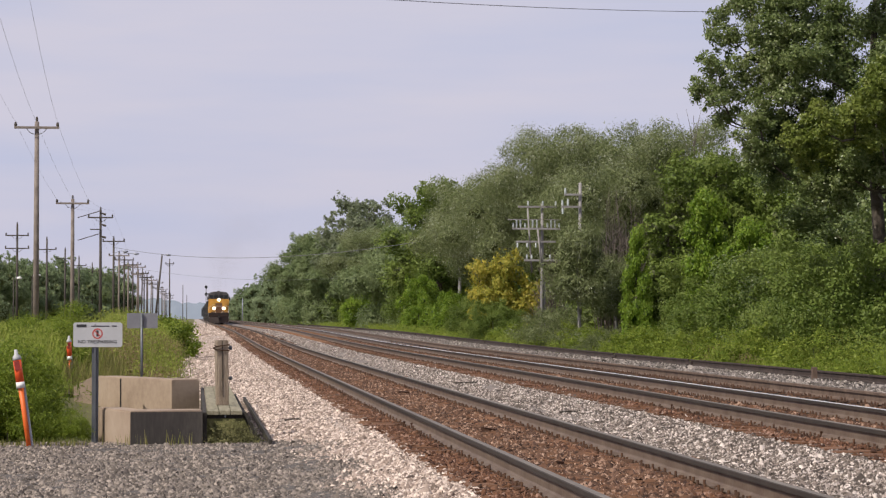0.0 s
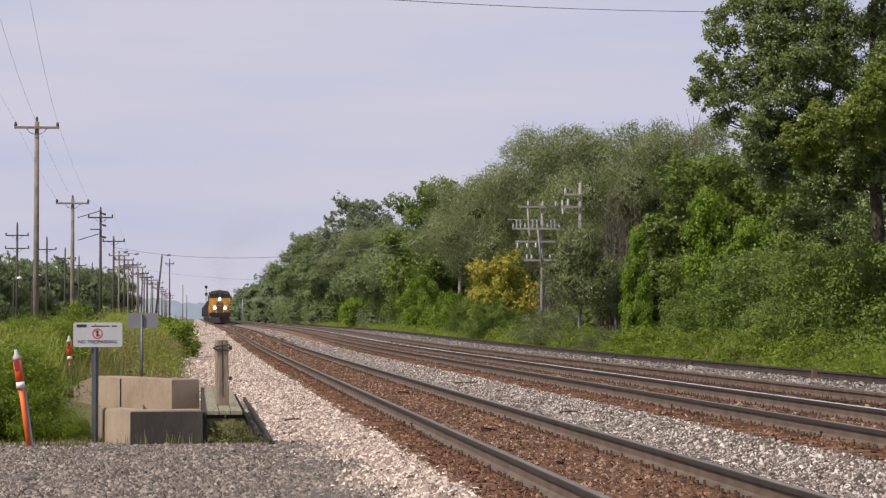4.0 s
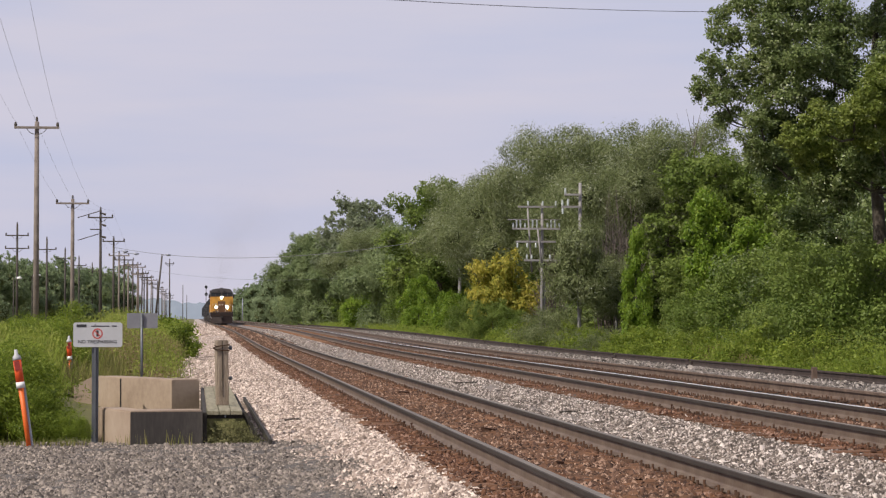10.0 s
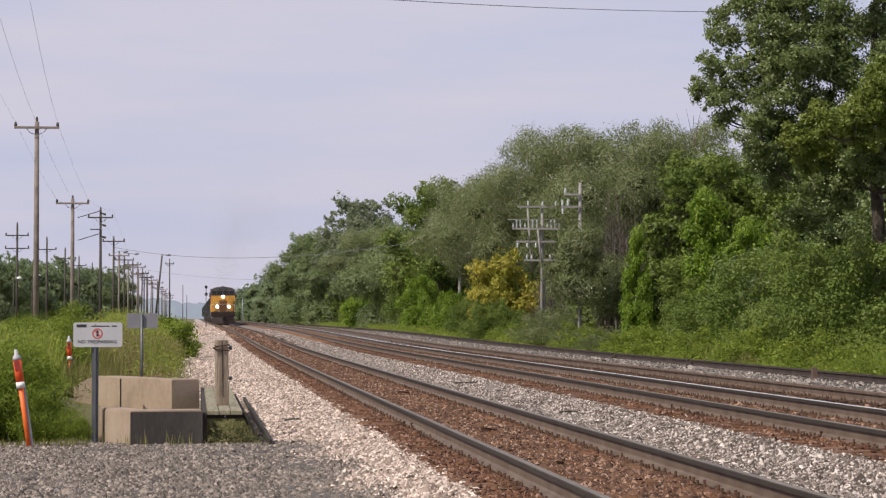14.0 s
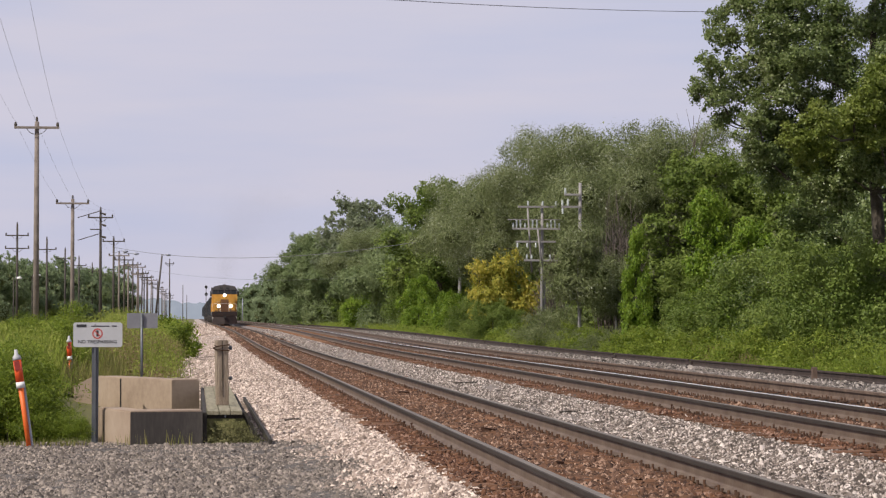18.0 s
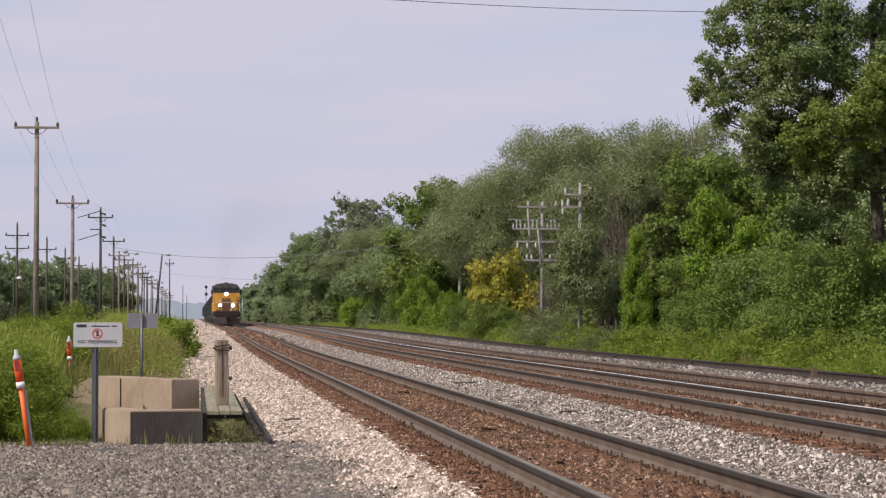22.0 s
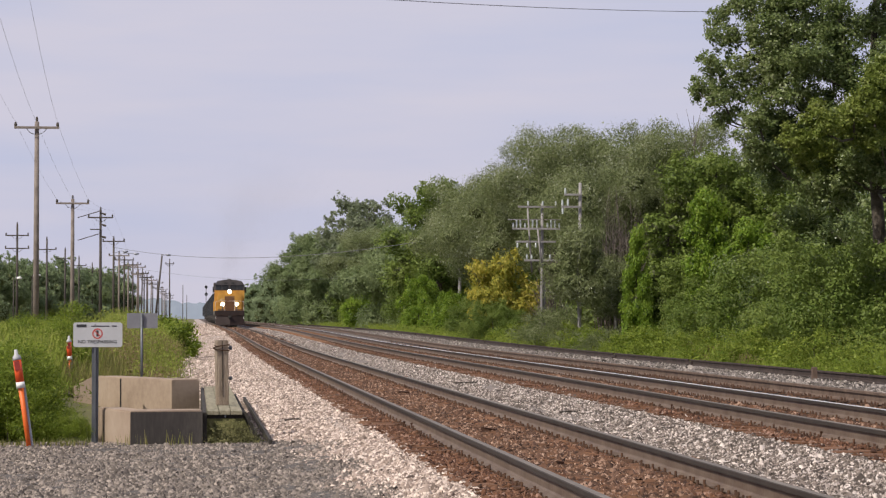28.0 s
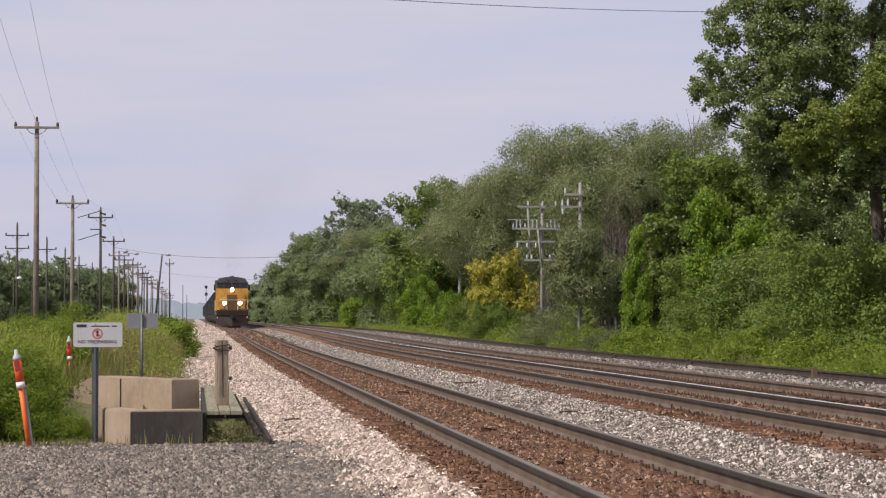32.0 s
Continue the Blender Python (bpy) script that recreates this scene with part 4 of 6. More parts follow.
for i in range(22):
    ty = 215 + i * 13
    plant("bush", BUSH_FAR, 19.3 + random.uniform(-0.4, 1.2), ty, -0.2, i * 71, random.uniform(0.9, 1.5), "green bush along the verge", "bush", UNDER)
for i in range(30):
    tx, ty = 15.65 + (i * 7 % 11) * 0.17, 52 + 2.1 * i + (i * 5 % 7) * 0.5
    plant("bush", HERB if i % 5 < 3 else HERB_DARK, tx, ty, float(ground_z(np.array(tx), np.array(ty))) - 0.03, i * 83, 0.65 + (i * 3 % 8) * 0.09, "low leafy herb clump on the verge", "bush", "herbs on the verge")
plant("willow_tree", YOUNG, 16.5, 96.5, -0.15, 30, (0.95, 0.95, 0.98), "young willow with a pale trunk half hiding a telegraph pole", "tree", BELT)
plant("willow_tree", YOUNG, 18.6, 99.0, -0.15, 130, (0.9, 0.9, 0.75), "young willow behind the vine-covered stump", "tree", BELT)
plant("ash_tree", AIRY, 20.5, 268, -0.15, 200, 1.3, "tall thin-crowned tree above its neighbours", "tree", BELT)
for bx, by, bs in ((15.95, 102.5, 0.8), (16.35, 101, 0.85), (16.55, 99, 0.7), (16.3, 94, 0.5), (15.9, 90, 0.4), (17.0, 92, 0.5)):
    plant("bush", SHRUB, bx, by, -0.15, bx * 90, bs * 1.1, "pale grey-green weedy shrub on the verge", "bush", UNDER)
dead = empty("dead_tree", pose(23.05, 103, -0.4), "bare dead tree standing above the willows", "tree", BELT)
part("trunk", tube([(0, 0, 0), (0.1, 0, 6.5), (0.0, 0.1, 11.4)], [0.11, 0.06, 0.008], 7), M_TWIG, dead)
for bx, bz, tx, tz in ((0.08, 8.2, -0.8, 11.5), (0.06, 8.8, 0.7, 11.2), (0.05, 9.6, -0.35, 11.7), (0.03, 10.0, 0.4, 11.8)):
    part("branch", tube([(bx, 0, bz), ((bx + tx) / 2, 0.1, (bz + tz) / 2 + 0.15), (tx, 0.1, tz)], [0.02, 0.013, 0.005], 5), M_TWIG, dead)


def thicket(x, y, z, h, spread_, n, seed, label):
    """A bare, twiggy thicket: forked grey stems that fan out."""
    t = empty("bare_thicket", pose(x, y, z), label, "bush", "undergrowth of the belt")
    r = random.Random(seed)
    bm = bmesh.new()
    for _ in range(n):
        a, f = r.uniform(0, 6.28), r.random()
        foot = Vector((math.cos(a), math.sin(a), 0)) * spread_ * 0.45 * r.random()
        tip = Vector((math.cos(a) * spread_ * f, math.sin(a) * spread_ * f, h * r.uniform(0.55, 1.0) * (1.05 - 0.3 * f)))
        mid = foot.lerp(tip, 0.5) + Vector((r.uniform(-0.2, 0.2), r.uniform(-0.2, 0.2), 0.1 * h))
        tube([foot, mid, tip], [0.022, 0.016, 0.006], 4, bm, False)
        for _ in range(6):
            k = r.uniform(0.35, 0.95)
            b = foot.lerp(mid, k * 2) if k < 0.5 else mid.lerp(tip, k * 2 - 1)
            tube([b, b + Vector((r.uniform(-0.6, 0.6), r.uniform(-0.6, 0.6), r.uniform(0.1, 0.8)))], [0.011, 0.004], 3, bm, False)
    part("branchwork", bm, M_TWIG, t)["kind"] = "stuff"
    return t


thicket(18.9, 101, -0.1, 7.6, 1.7, 75, 1, "bare grey twiggy thicket among the willows")
thicket(19.9, 101.5, -0.1, 7.0, 1.6, 65, 2, "bare grey twiggy thicket among the willows")
thicket(16.9, 106, -0.1, 5.0, 1.3, 45, 3, "bare dark thicket behind a telegraph pole")


# tall grass: the bank on the near side and the verge across the line
def grass(name, x, y, z, h, w, mat, label):
    v, f = blades(np.stack([x, y, z], -1), h, w)
    ob = new(name, sheet(name, v, f, mat))
    return tagged(ob, label, "grass", kind="stuff")


def tufts(name, x, y, z, h, n_leaf, length, width, mat, label):
    """Low leafy growth: leaves piled round many small stems."""
    k = len(x)
    pick = RNG.integers(0, k, n_leaf)
    up = RNG.random(n_leaf) ** 0.7
    rad = (0.10 + 0.16 * h[pick]) * (1.15 - 0.6 * up)
    p = np.stack([x[pick] + RNG.normal(0, 1, n_leaf) * rad, y[pick] + RNG.normal(0, 1, n_leaf) * rad, z[pick] + h[pick] * up], -1)
    v, f = leaves(p, np.stack([np.zeros(n_leaf) - 0.1, np.zeros(n_leaf) - 0.3, np.ones(n_leaf) * 0.5], -1), length, width)
    ob = new(name, sheet(name, v, f, mat))
    return tagged(ob, label, "weeds", kind="stuff")


x, y = scatter(15.1, 22.0, 42, 420, 62000, 1.5)
h = 0.2 + 0.5 * smooth_step(x, 15.1, 17.6) + 0.2 * np.sin(x * 1.3 + y * 0.21) * np.sin(y * 0.13)
grass("verge_grass", x, y, ground_z(x, y) - 0.02, np.maximum(h, 0.15), 0.013, M_VERGE, "tall green grass along the verge")
x, y = scatter(15.1, 22.0, 42, 420, 6000, 1.5)
h = 0.25 + 1.05 * smooth_step(x, 15.1, 18.0) * RNG.uniform(0.5, 1.3, len(x))
tufts("verge_weeds", x, y, ground_z(x, y), h, 210000, 0.066, 0.021, M_VERGE, "leafy yellow-green weeds along the verge")
x, y = scatter(15.3, 18.0, 105, 420, 3500, 1.2)
tufts("verge_weeds", x, y, ground_z(x, y), RNG.uniform(0.4, 0.95, len(x)), 80000, 0.12, 0.04, M_VERGE, "tall yellow-green grass and weeds far along the verge")
x, y = scatter(15.3, 20, 44, 200, 500, 1.5)
tufts("verge_weeds", x, y, ground_z(x, y), RNG.uniform(0.3, 1.0, 500), 20000, 0.09, 0.05, M_WEED, "darker broad-leaved weeds along the verge")
x, y = RNG.normal(15.75, 0.25, 60), RNG.normal(66.0, 1.6, 60)
tufts("dry_weeds", x, y, ground_z(x, y), RNG.uniform(0.4, 0.9, 60), 2600, 0.06, 0.018, M_WEED_BROWN, "patch of brown weeds at the foot of the verge")
x, y = scatter(-16, 0.6, 30.5, 330, 84000, 1.45)
keep = (x < toe(y) - 0.35 + RNG.normal(0, 0.2, len(x))) & ~((y < 41.5) & (x > np.minimum(-1.95, -0.055 * y))) & ~((x > -0.05 * y) & (y < 78) & (RNG.random(len(x)) < 0.97)) & ~((y < 45.5) & (np.abs(x / y + 0.0552) < 0.0045))
x, y = x[keep], y[keep]
h = 0.74 * (0.5 + 0.5 * smooth_step(toe(y) - x, 0.3, 2.0)) + 0.12 * np.sin(x * 1.7 + y * 0.3)
grass("bank_grass", x, y, ground_z(x, y) - 0.02, np.maximum(h, 0.12), 0.010, M_GRASS, "tall yellow-green grass on the bank")
x, y = scatter(-3.6, 0.3, 40.5, 90, 15000, 1.5)
keep = (x < toe(y) - 0.3 + RNG.normal(0, 0.22, len(x))) & ~((x > -1.5) & (y < 56 + RNG.normal(0, 2.0, len(x))))
x, y = x[keep], y[keep]
grass("dry_grass", x, y, ground_z(x, y) - 0.02, 0.5, 0.009, M_GRASS_DRY, "dry straw-coloured grass at the ballast's edge")
x, y = scatter(-5.0, -0.2, 84, 330, 16000, 1.1)
keep = x < toe(y) - 0.05 - np.abs(RNG.normal(0, 0.25, len(x)))
x, y = x[keep], y[keep]
grass("edge_grass", x, y, ground_z(x, y) - 0.02, 0.55, 0.022, M_GRASS, "rank green grass along the ballast's edge")
soil_x, soil_y = np.meshgrid(np.linspace(-2.4, 0.9, 24), np.linspace(40.6, 68, 60))
soil_x = -2.4 + (soil_x + 2.4) / 3.3 * (toe(soil_y) + 3.1)
soil_z = ground_z(soil_x, soil_y) + 0.012 + RNG.normal(0, 0.012, soil_x.shape)
tagged(new("soil_patch", sheet("soil_patch", np.stack([soil_x, soil_y, soil_z], -1).reshape(-1, 3), grid_faces(24, 60), M_SOIL, True)), "bare brown soil behind the culvert", "soil", kind="structure")
x, y = scatter(-1.0, 0.75, 44, 110, 8000, 1.4)
keep = x > toe(y) - 0.15 - 0.5 * RNG.random(len(x)) * (y < 64)
x, y = x[keep], y[keep]
stones("stray_ballast", np.stack([x, y, np.maximum(ground_z(x, y), bed_z(x, y)) + 0.015], -1), 0.045, M_BALLAST, "stray pale stones on the bare soil")
# seeding weeds stand in uneven clumps on the bare soil
for n, mat_, lab in ((105, M_WEED_BROWN, "brown seeding weeds behind the culvert"), (40, M_GRASS, "yellow-green weeds among the brown ones"), (26, M_WEED, "dark green weeds among the brown ones")):
    cx, cy = scatter(-3.2, -0.5, 50, 84, n, 1.1)
    cx = np.minimum(cx, toe(cy) - 0.1 - 0.5 * RNG.random(n))
    size, pick = RNG.uniform(0.25, 0.8, n), RNG.integers(0, n, n * 12)
    x, y = cx[pick] + RNG.normal(0, 0.16, n * 12), cy[pick] + RNG.normal(0, 0.6, n * 12)
    tufts("bank_weeds", x, y, ground_z(x, y), size[pick] * RNG.uniform(0.5, 1.15, n * 12), n * 300, 0.07, 0.02, mat_, lab)
x, y = scatter(-3.6, -1.2, 66, 84, 420, 1.05)
tufts("bank_weeds", x, y, ground_z(x, y), RNG.uniform(0.3, 0.85, 420), 10000, 0.08, 0.026, M_GRASS, "green weeds among the brown seeding ones")
x, y = scatter(-3.0, -0.5, 52, 86, 520, 1.1)
tufts("bank_weeds", x, y, ground_z(x, y), RNG.uniform(0.15, 0.6, 520), 15000, 0.06, 0.02, M_WEED, "small green weeds among the brown seeding ones")
x, y = scatter(-9, -0.6, 41.5, 110, 2600, 1.4)
keep = ~((x > -0.05 * y) & (y < 70)) & ~((y < 45.5) & (np.abs(x / y + 0.0552) < 0.0045))
x, y = x[keep], y[keep]
tufts("bank_weeds", x, y, ground_z(x, y), RNG.uniform(0.4, 1.2, len(x)), 95000, 0.075, 0.024, M_GRASS, "leafy weeds among the grass on the bank")


# ---- pole lines ----
def wire(name, a, b, sag, radius, label, group=""):
    pts = [Vector(a).lerp(Vector(b), i / 16) - Vector((0, 0, 4 * sag * (i / 16) * (1 - i / 16))) for i in range(17)]
    ob = part(name, tube(pts, radius, 5), M_WIRE, smooth=True)
    return tagged(ob, label, "cable", group)


def pole(x, y, z, h, mat, r=0.15, arms=((0.35, 2.44),), lean=(0, 0), label="tall weathered wooden utility pole with one crossarm", group="utility poles beside the line", name="utility_pole"):
    p = empty(name, pose(x, y, z), label, "utility pole", group)
    part("shaft", tube([(0, 0, 0), (lean[0] / 2, lean[1] / 2, h / 2), (lean[0], lean[1], h)], [r, r * 0.85, r * 0.68], 10), mat, p, smooth=True)
    for drop, width in arms:
        f = (h - drop) / h
        cx, cy, cz = lean[0] * f, lean[1] * f - r - 0.03, h - drop
        arm = part("crossarm", box(cx - width / 2, cx + width / 2, cy - 0.06, cy + 0.06, cz - 0.065, cz + 0.065, 0.008), mat, p)
        for s in (-1, 1):
            part("insulator", tube([(cx + s * (width / 2 - 0.08), cy, cz + 0.05), (cx + s * (width / 2 - 0.08), cy, cz + 0.15), (cx + s * (width / 2 - 0.08), cy, cz + 0.3)], [0.05, 0.09, 0.05], 8), M_POLE_DARK, arm)
            tube_brace = tube([(cx + s * 0.55, cy, cz - 0.06), (cx + s * 0.36, cy, cz - 0.28), (cx, cy, cz - 0.42)], 0.02, 5)
            part("brace", tube_brace, M_POLE_DARK, p)
    if arms:
        part("top_insulator", tube([(lean[0], lean[1], h - 0.02), (lean[0], lean[1], h + 0.1), (lean[0], lean[1], h + 0.26)], [0.04, 0.08, 0.045], 8), M_POLE_DARK, p)
    return p


LINE_X, LINE_H = -9.0, 12.5
line_y = [50.0, 126, 169, 212, 252, 270, 290, 307, 329, 362, 402, 431, 483, 540, 614, 670, 724, 790]
LINE_TOPS = [12.6, 12.4, 10.38, 11.62, 10.35, 9.25, 9.25, 8.9, 9.55] + [8.95] * 9
LINE_XS = [-5.5, -8.72, -9.05, -8.78] + [-9.0] * 14
for i, py in enumerate(line_y):
    xx = LINE_XS[i]
    if i == 3:
        dark = pole(xx, py, 0.0, LINE_TOPS[i], M_POLE_DARK, 0.16, ((0.75, 2.35),), label="dark utility pole with side struts and stub insulators")
        for zz, run in ((11.5, -2.1), (9.4, -2.1)):
            part("strut", tube([(0, -0.2, zz), (run, -0.2, zz - 0.65)], 0.045, 6), M_POLE_DARK, dark)
        part("side_arm", box(-0.95, 0.1, -0.25, -0.15, 9.72, 9.82, 0.01), M_POLE_DARK, dark)
        for zz in (11.27, 10.22, 9.12):
            part("stub_insulator", tube([(0.1, -0.2, zz), (0.5, -0.2, zz - 0.12)], [0.07, 0.11], 8), M_POLE_DARK, dark)
    else:
        made = pole(xx, py, 0.0, LINE_TOPS[i], M_POLE if i < 4 or i % 2 else M_POLE_DARK, 0.18 if i < 3 else 0.15)
    if i == 4:
        for reach, zz in ((1.25, 8.9), (2.45, 8.65)):
            arm = part("lamp_arm", tube([(0, -0.2, zz - 0.3), (reach * 0.5, -0.2, zz + 0.05), (reach, -0.2, zz)], 0.035, 6), M_GALV_PALE, made)
            part("lamp_head", tube([(reach - 0.25, -0.2, zz), (reach, -0.2, zz - 0.03), (reach + 0.35, -0.2, zz - 0.02)], [0.08, 0.17, 0.06], 10), M_GALV_PALE, arm, "pale street lamp head", smooth=True)
for (ya, yb), i in zip(zip(line_y[:5], line_y[1:6]), range(5)):
    xa = LINE_XS[i]
    for s in (-1.14, 0.0, 1.14):
        wire("power_cable", (xa + s, ya - 0.2, LINE_TOPS[i] - 0.05), (LINE_XS[i + 1] + s, yb - 0.2, LINE_TOPS[i + 1] - 0.05), 0.25 if i else 0.6, 0.0055, "thin overhead cable between utility poles", "overhead cables")
for i in range(12):
    py = 205 + i * 42.5
    pole(-19.0 + random.uniform(-0.3, 0.3), py, 0.0, 11.7 - 0.05 * i, M_POLE_DARK, 0.16, ((1.2, 2.5), (2.6, 2.6)) if i < 2 else ((1.4, 2.44),), label="dark utility pole in the second line", group="utility poles of the second line")
# thinner poles that stand between those of the first line
for i, py in enumerate((318, 346, 384, 418, 456, 508, 575, 642, 700)):
    pole(-8.1 + random.uniform(-0.4, 0.4), py, 0.0, 9.1 - 0.12 * (i % 3), M_POLE_DARK if i % 3 else M_POLE, 0.13, ((0.7, 1.9),) if i % 2 else ((0.5, 2.2), (1.5, 1.8)), lean=(random.uniform(-0.1, 0.25), 0), label="thin dark utility pole between taller ones")
# street lamps of the lane beyond the grass
for lx, lz in ((-15.2, 5.05), (-13.6, 5.3)):
    lamp = empty("street_lamp", pose(lx - 0.5, 199, 0), "street lamp with a pale saucer head", "street lamp", "street lamps of the lane")
    part("post", tube([(0, 0, 0), (0, 0, lz)], [0.06, 0.04], 8), M_POLE_DARK, lamp, smooth=True)
    part("arm", tube([(0, 0, lz - 0.05), (0.45, 0, lz + 0.05)], 0.03, 6), M_GALV_PALE, lamp)
    part("lamp_head", tube([(0.5, 0, lz - 0.12), (0.5, 0, lz + 0.02), (0.5, 0, lz + 0.1)], [0.24, 0.22, 0.06], 12), M_WHITE, lamp, smooth=True)
# a leaning service pole, and the cables that cross the line
leaner = pole(-5.9, 330, 0.0, 10.75, M_POLE_DARK, 0.17, (), lean=(1.1, 0), label="dark wooden pole with a lamp, leaning towards the line")
part("lamp_arm", tube([(1.05, -0.1, 10.5), (1.7, -0.1, 10.72)], 0.05, 6), M_GALV_PALE, leaner)
part("lamp_head", tube([(1.6, -0.1, 10.72), (1.95, -0.1, 10.67), (2.35, -0.1, 10.62)], [0.1, 0.2, 0.07], 10), M_GALV_PALE, leaner, "pale lamp head", smooth=True)
pole(-4.2, 372, 0.0, 10.95, M_POLE_DARK, 0.13, ((0.6, 1.4),), label="thin dark pole with a short crossarm")
wire("service_cable", (-9.0, 252, 9.35), (17.0, 164, 7.25), 1.25, 0.022, "sagging overhead cable across the line")
wire("service_cable", (-9.0, 296, 8.2), (16.5, 262, 6.15), 0.8, 0.012, "sagging overhead cable across the line")
wire("service_cable", (-5.5, 50.2, 9.4), (19.5, 76.4, 12.2), 0.3, 0.010, "overhead cable high across the line")
# the old signal pole line in the belt
tele = empty("telegraph_pole", pose(16.03, 104.0, -0.2), "bleached telegraph pole with four crossarms of insulators", "telegraph pole", "old telegraph poles")
part("shaft", tube([(0, 0, 0), (0.02, 0, 7.1)], [0.085, 0.065], 10), M_POLE_PALE, tele, smooth=True)
part("stub_pole", tube([(0.13, 0.1, 0), (0.14, 0.1, 3.5)], [0.06, 0.055], 8), M_POLE_PALE, tele, smooth=True)
part("brace_pole", tube([(-0.42, 0.3, 3.9), (-0.62, 0.3, 6.9)], [0.045, 0.04], 8), M_POLE_PALE, tele, smooth=True)
part("brace_pole", tube([(-0.02, -0.2, 4.1), (-0.22, -0.2, 5.9)], [0.05, 0.045], 8), M_POLE_PALE, tele, smooth=True)
for z_, a, b, pins, up in ((6.94, -1.13, 0.69, (-0.66, 0.03, 0.64), 1), (5.92, -1.40, 0.85, (-1.36, -1.2, -1.02, -0.8, -0.45, -0.25, 0.25, 0.42, 0.6, 0.8), 1), (5.32, -1.24, 0.63, (-1.16, -0.7, -0.3), -1), (4.45, -0.84, 0.82, (-0.72, -0.5, 0.36), 1)):
    arm = part("crossarm", box(a, b, -0.19, -0.09, z_ - 0.045, z_ + 0.045, 0.008), M_POLE_PALE, tele)
    for i, xx in enumerate(pins):
        tall = up * (0.44 if len(pins) == 10 and i % 3 else 0.27)
        part("insulator", tube([(xx, -0.14, z_ + 0.05 * up), (xx, -0.14, z_ + 0.4 * tall), (xx, -0.14, z_ + tall)], [0.022, 0.05, 0.04], 7), M_GLASS_INS, arm)
part("cross_bracket", box(-1.63, 0.87, -0.28, -0.23, 6.32, 6.36, 0.006), M_POLE_PALE, tele)
tele2 = empty("telegraph_pole", pose(17.13, 100.0, -0.2), "bleached telegraph pole half hidden by willow leaves", "telegraph pole", "old telegraph poles")
part("shaft", tube([(0, 0, 0), (0.03, 0, 7.84)], [0.085, 0.07], 10), M_POLE_PALE, tele2, smooth=True)
for z_, a, b in ((7.3, -0.72, 0.03), (6.75, -0.85, 0.05)):
    arm = part("crossarm", box(a, b, -0.2, -0.1, z_ - 0.045, z_ + 0.045, 0.008), M_POLE_PALE, tele2)
    for xx, up in (((a + 0.05, 0.3),) if z_ > 7 else ((a + 0.05, 0.3), (a + 0.3, 0.35), (a + 0.06, -0.32))):
        part("insulator", tube([(xx, -0.15, z_), (xx, -0.15, z_ + 0.4 * up), (xx, -0.15, z_ + up)], [0.025, 0.055, 0.04], 7), M_GLASS_INS, arm)
pale = empty("telegraph_pole", pose(19.1, 163, -0.2), "pale bare telegraph pole against the trees", "telegraph pole", "old telegraph poles")
part("shaft", tube([(0, 0, 0), (0, 0, 6.2)], [0.14, 0.11], 8), M_POLE_PALE, pale, smooth=True)
# the block signal beside the near track
sig = empty("block_signal", pose(1.35, 287, 0.33), "railway block signal mast with two dark heads", "signal")
part("mast", tube([(0, 0, 0), (0, 0, 5.4)], 0.038, 8), M_POLE_DARK, sig, smooth=True)
for z_ in (5.1, 4.2):
    head = part("signal_head", tube([(0, -0.12, z_), (0, -0.16, z_), (0, -0.17, z_)], [0.2, 0.2, 0.05], 14), M_INK, sig)
    part("hood", tube([(0, -0.4, z_), (0, -0.15, z_)], [0.13, 0.13], 10), M_INK, head)
pale = empty("telegraph_pole", pose(12.6, 610, -0.1), "pale slender pole far along the line", "telegraph pole", "old telegraph poles")
part("shaft", tube([(0, 0, 0), (0, 0, 7.0)], [0.16, 0.13], 8), M_GALV_PALE, pale, smooth=True)
pole(-4.2, 768, 0.0, 12.6, M_POLE_DARK, 0.16, (), label="bare dark pole far along the line")
pole(-3.4, 900, 0.0, 10.5, M_POLE_DARK, 0.16, (), label="bare dark pole far along the line")


# ---- the culvert, the signs and the markers ----
culvert = empty("culvert_wall", pose(0, 0, 0), "low cast concrete culvert headwalls with angled wings", "culvert")


def slab(outline, z0, z1, mat, name, parent, label="", bevel=0.02):
    bm = bmesh.new()
    a = [bm.verts.new((x, y, z0)) for x, y in outline]
    b = [bm.verts.new((x, y, z1)) for x, y in outline]
    n = len(outline)
    for i in range(n):
        bm.faces.new((a[i], a[(i + 1) % n], b[(i + 1) % n], b[i]))
    bm.faces.new(a[::-1])
    bm.faces.new(b)
    bmesh.ops.recalc_face_normals(bm, faces=bm.faces[:])
    if bevel:
        bmesh.ops.bevel(bm, geom=[e for e in bm.edges if min(v.co.z for v in e.verts) > z1 - 0.01], offset=bevel, segments=2, affect="EDGES")
    return part(name, bm, mat, parent, label)


slab([(-1.27, 29.55), (-0.80, 28.32), (0.09, 28.42), (0.09, 28.95), (-0.7, 28.9), (-0.95, 29.6)], -0.1, 0.44, M_CONCRETE, "front_headwall", culvert)
# thin plate, darker than the rest of the wall, over its right-hand face
part("dark_face", box(-0.445, 0.445, -0.004, 0.004, 0.0, 0.425), M_CONCRETE_DARK, culvert, "dark front face", m=pose(-0.353, 28.366, 0.0, 0, 0, 6.4))
slab([(-1.75, 40.0), (-1.48, 39.2), (-0.38, 37.3), (0.07, 37.5), (0.07, 38.3), (-0.3, 38.2), (-1.3, 40.0)], -0.1, 0.58, M_CONCRETE, "rear_headwall", culvert)
part("wing_wall", prism([(-2.1, -0.1), (-1.77, -0.1), (-1.77, 0.575), (-2.1, 0.40)], 39.85, 40.05), M_CONCRETE, culvert)
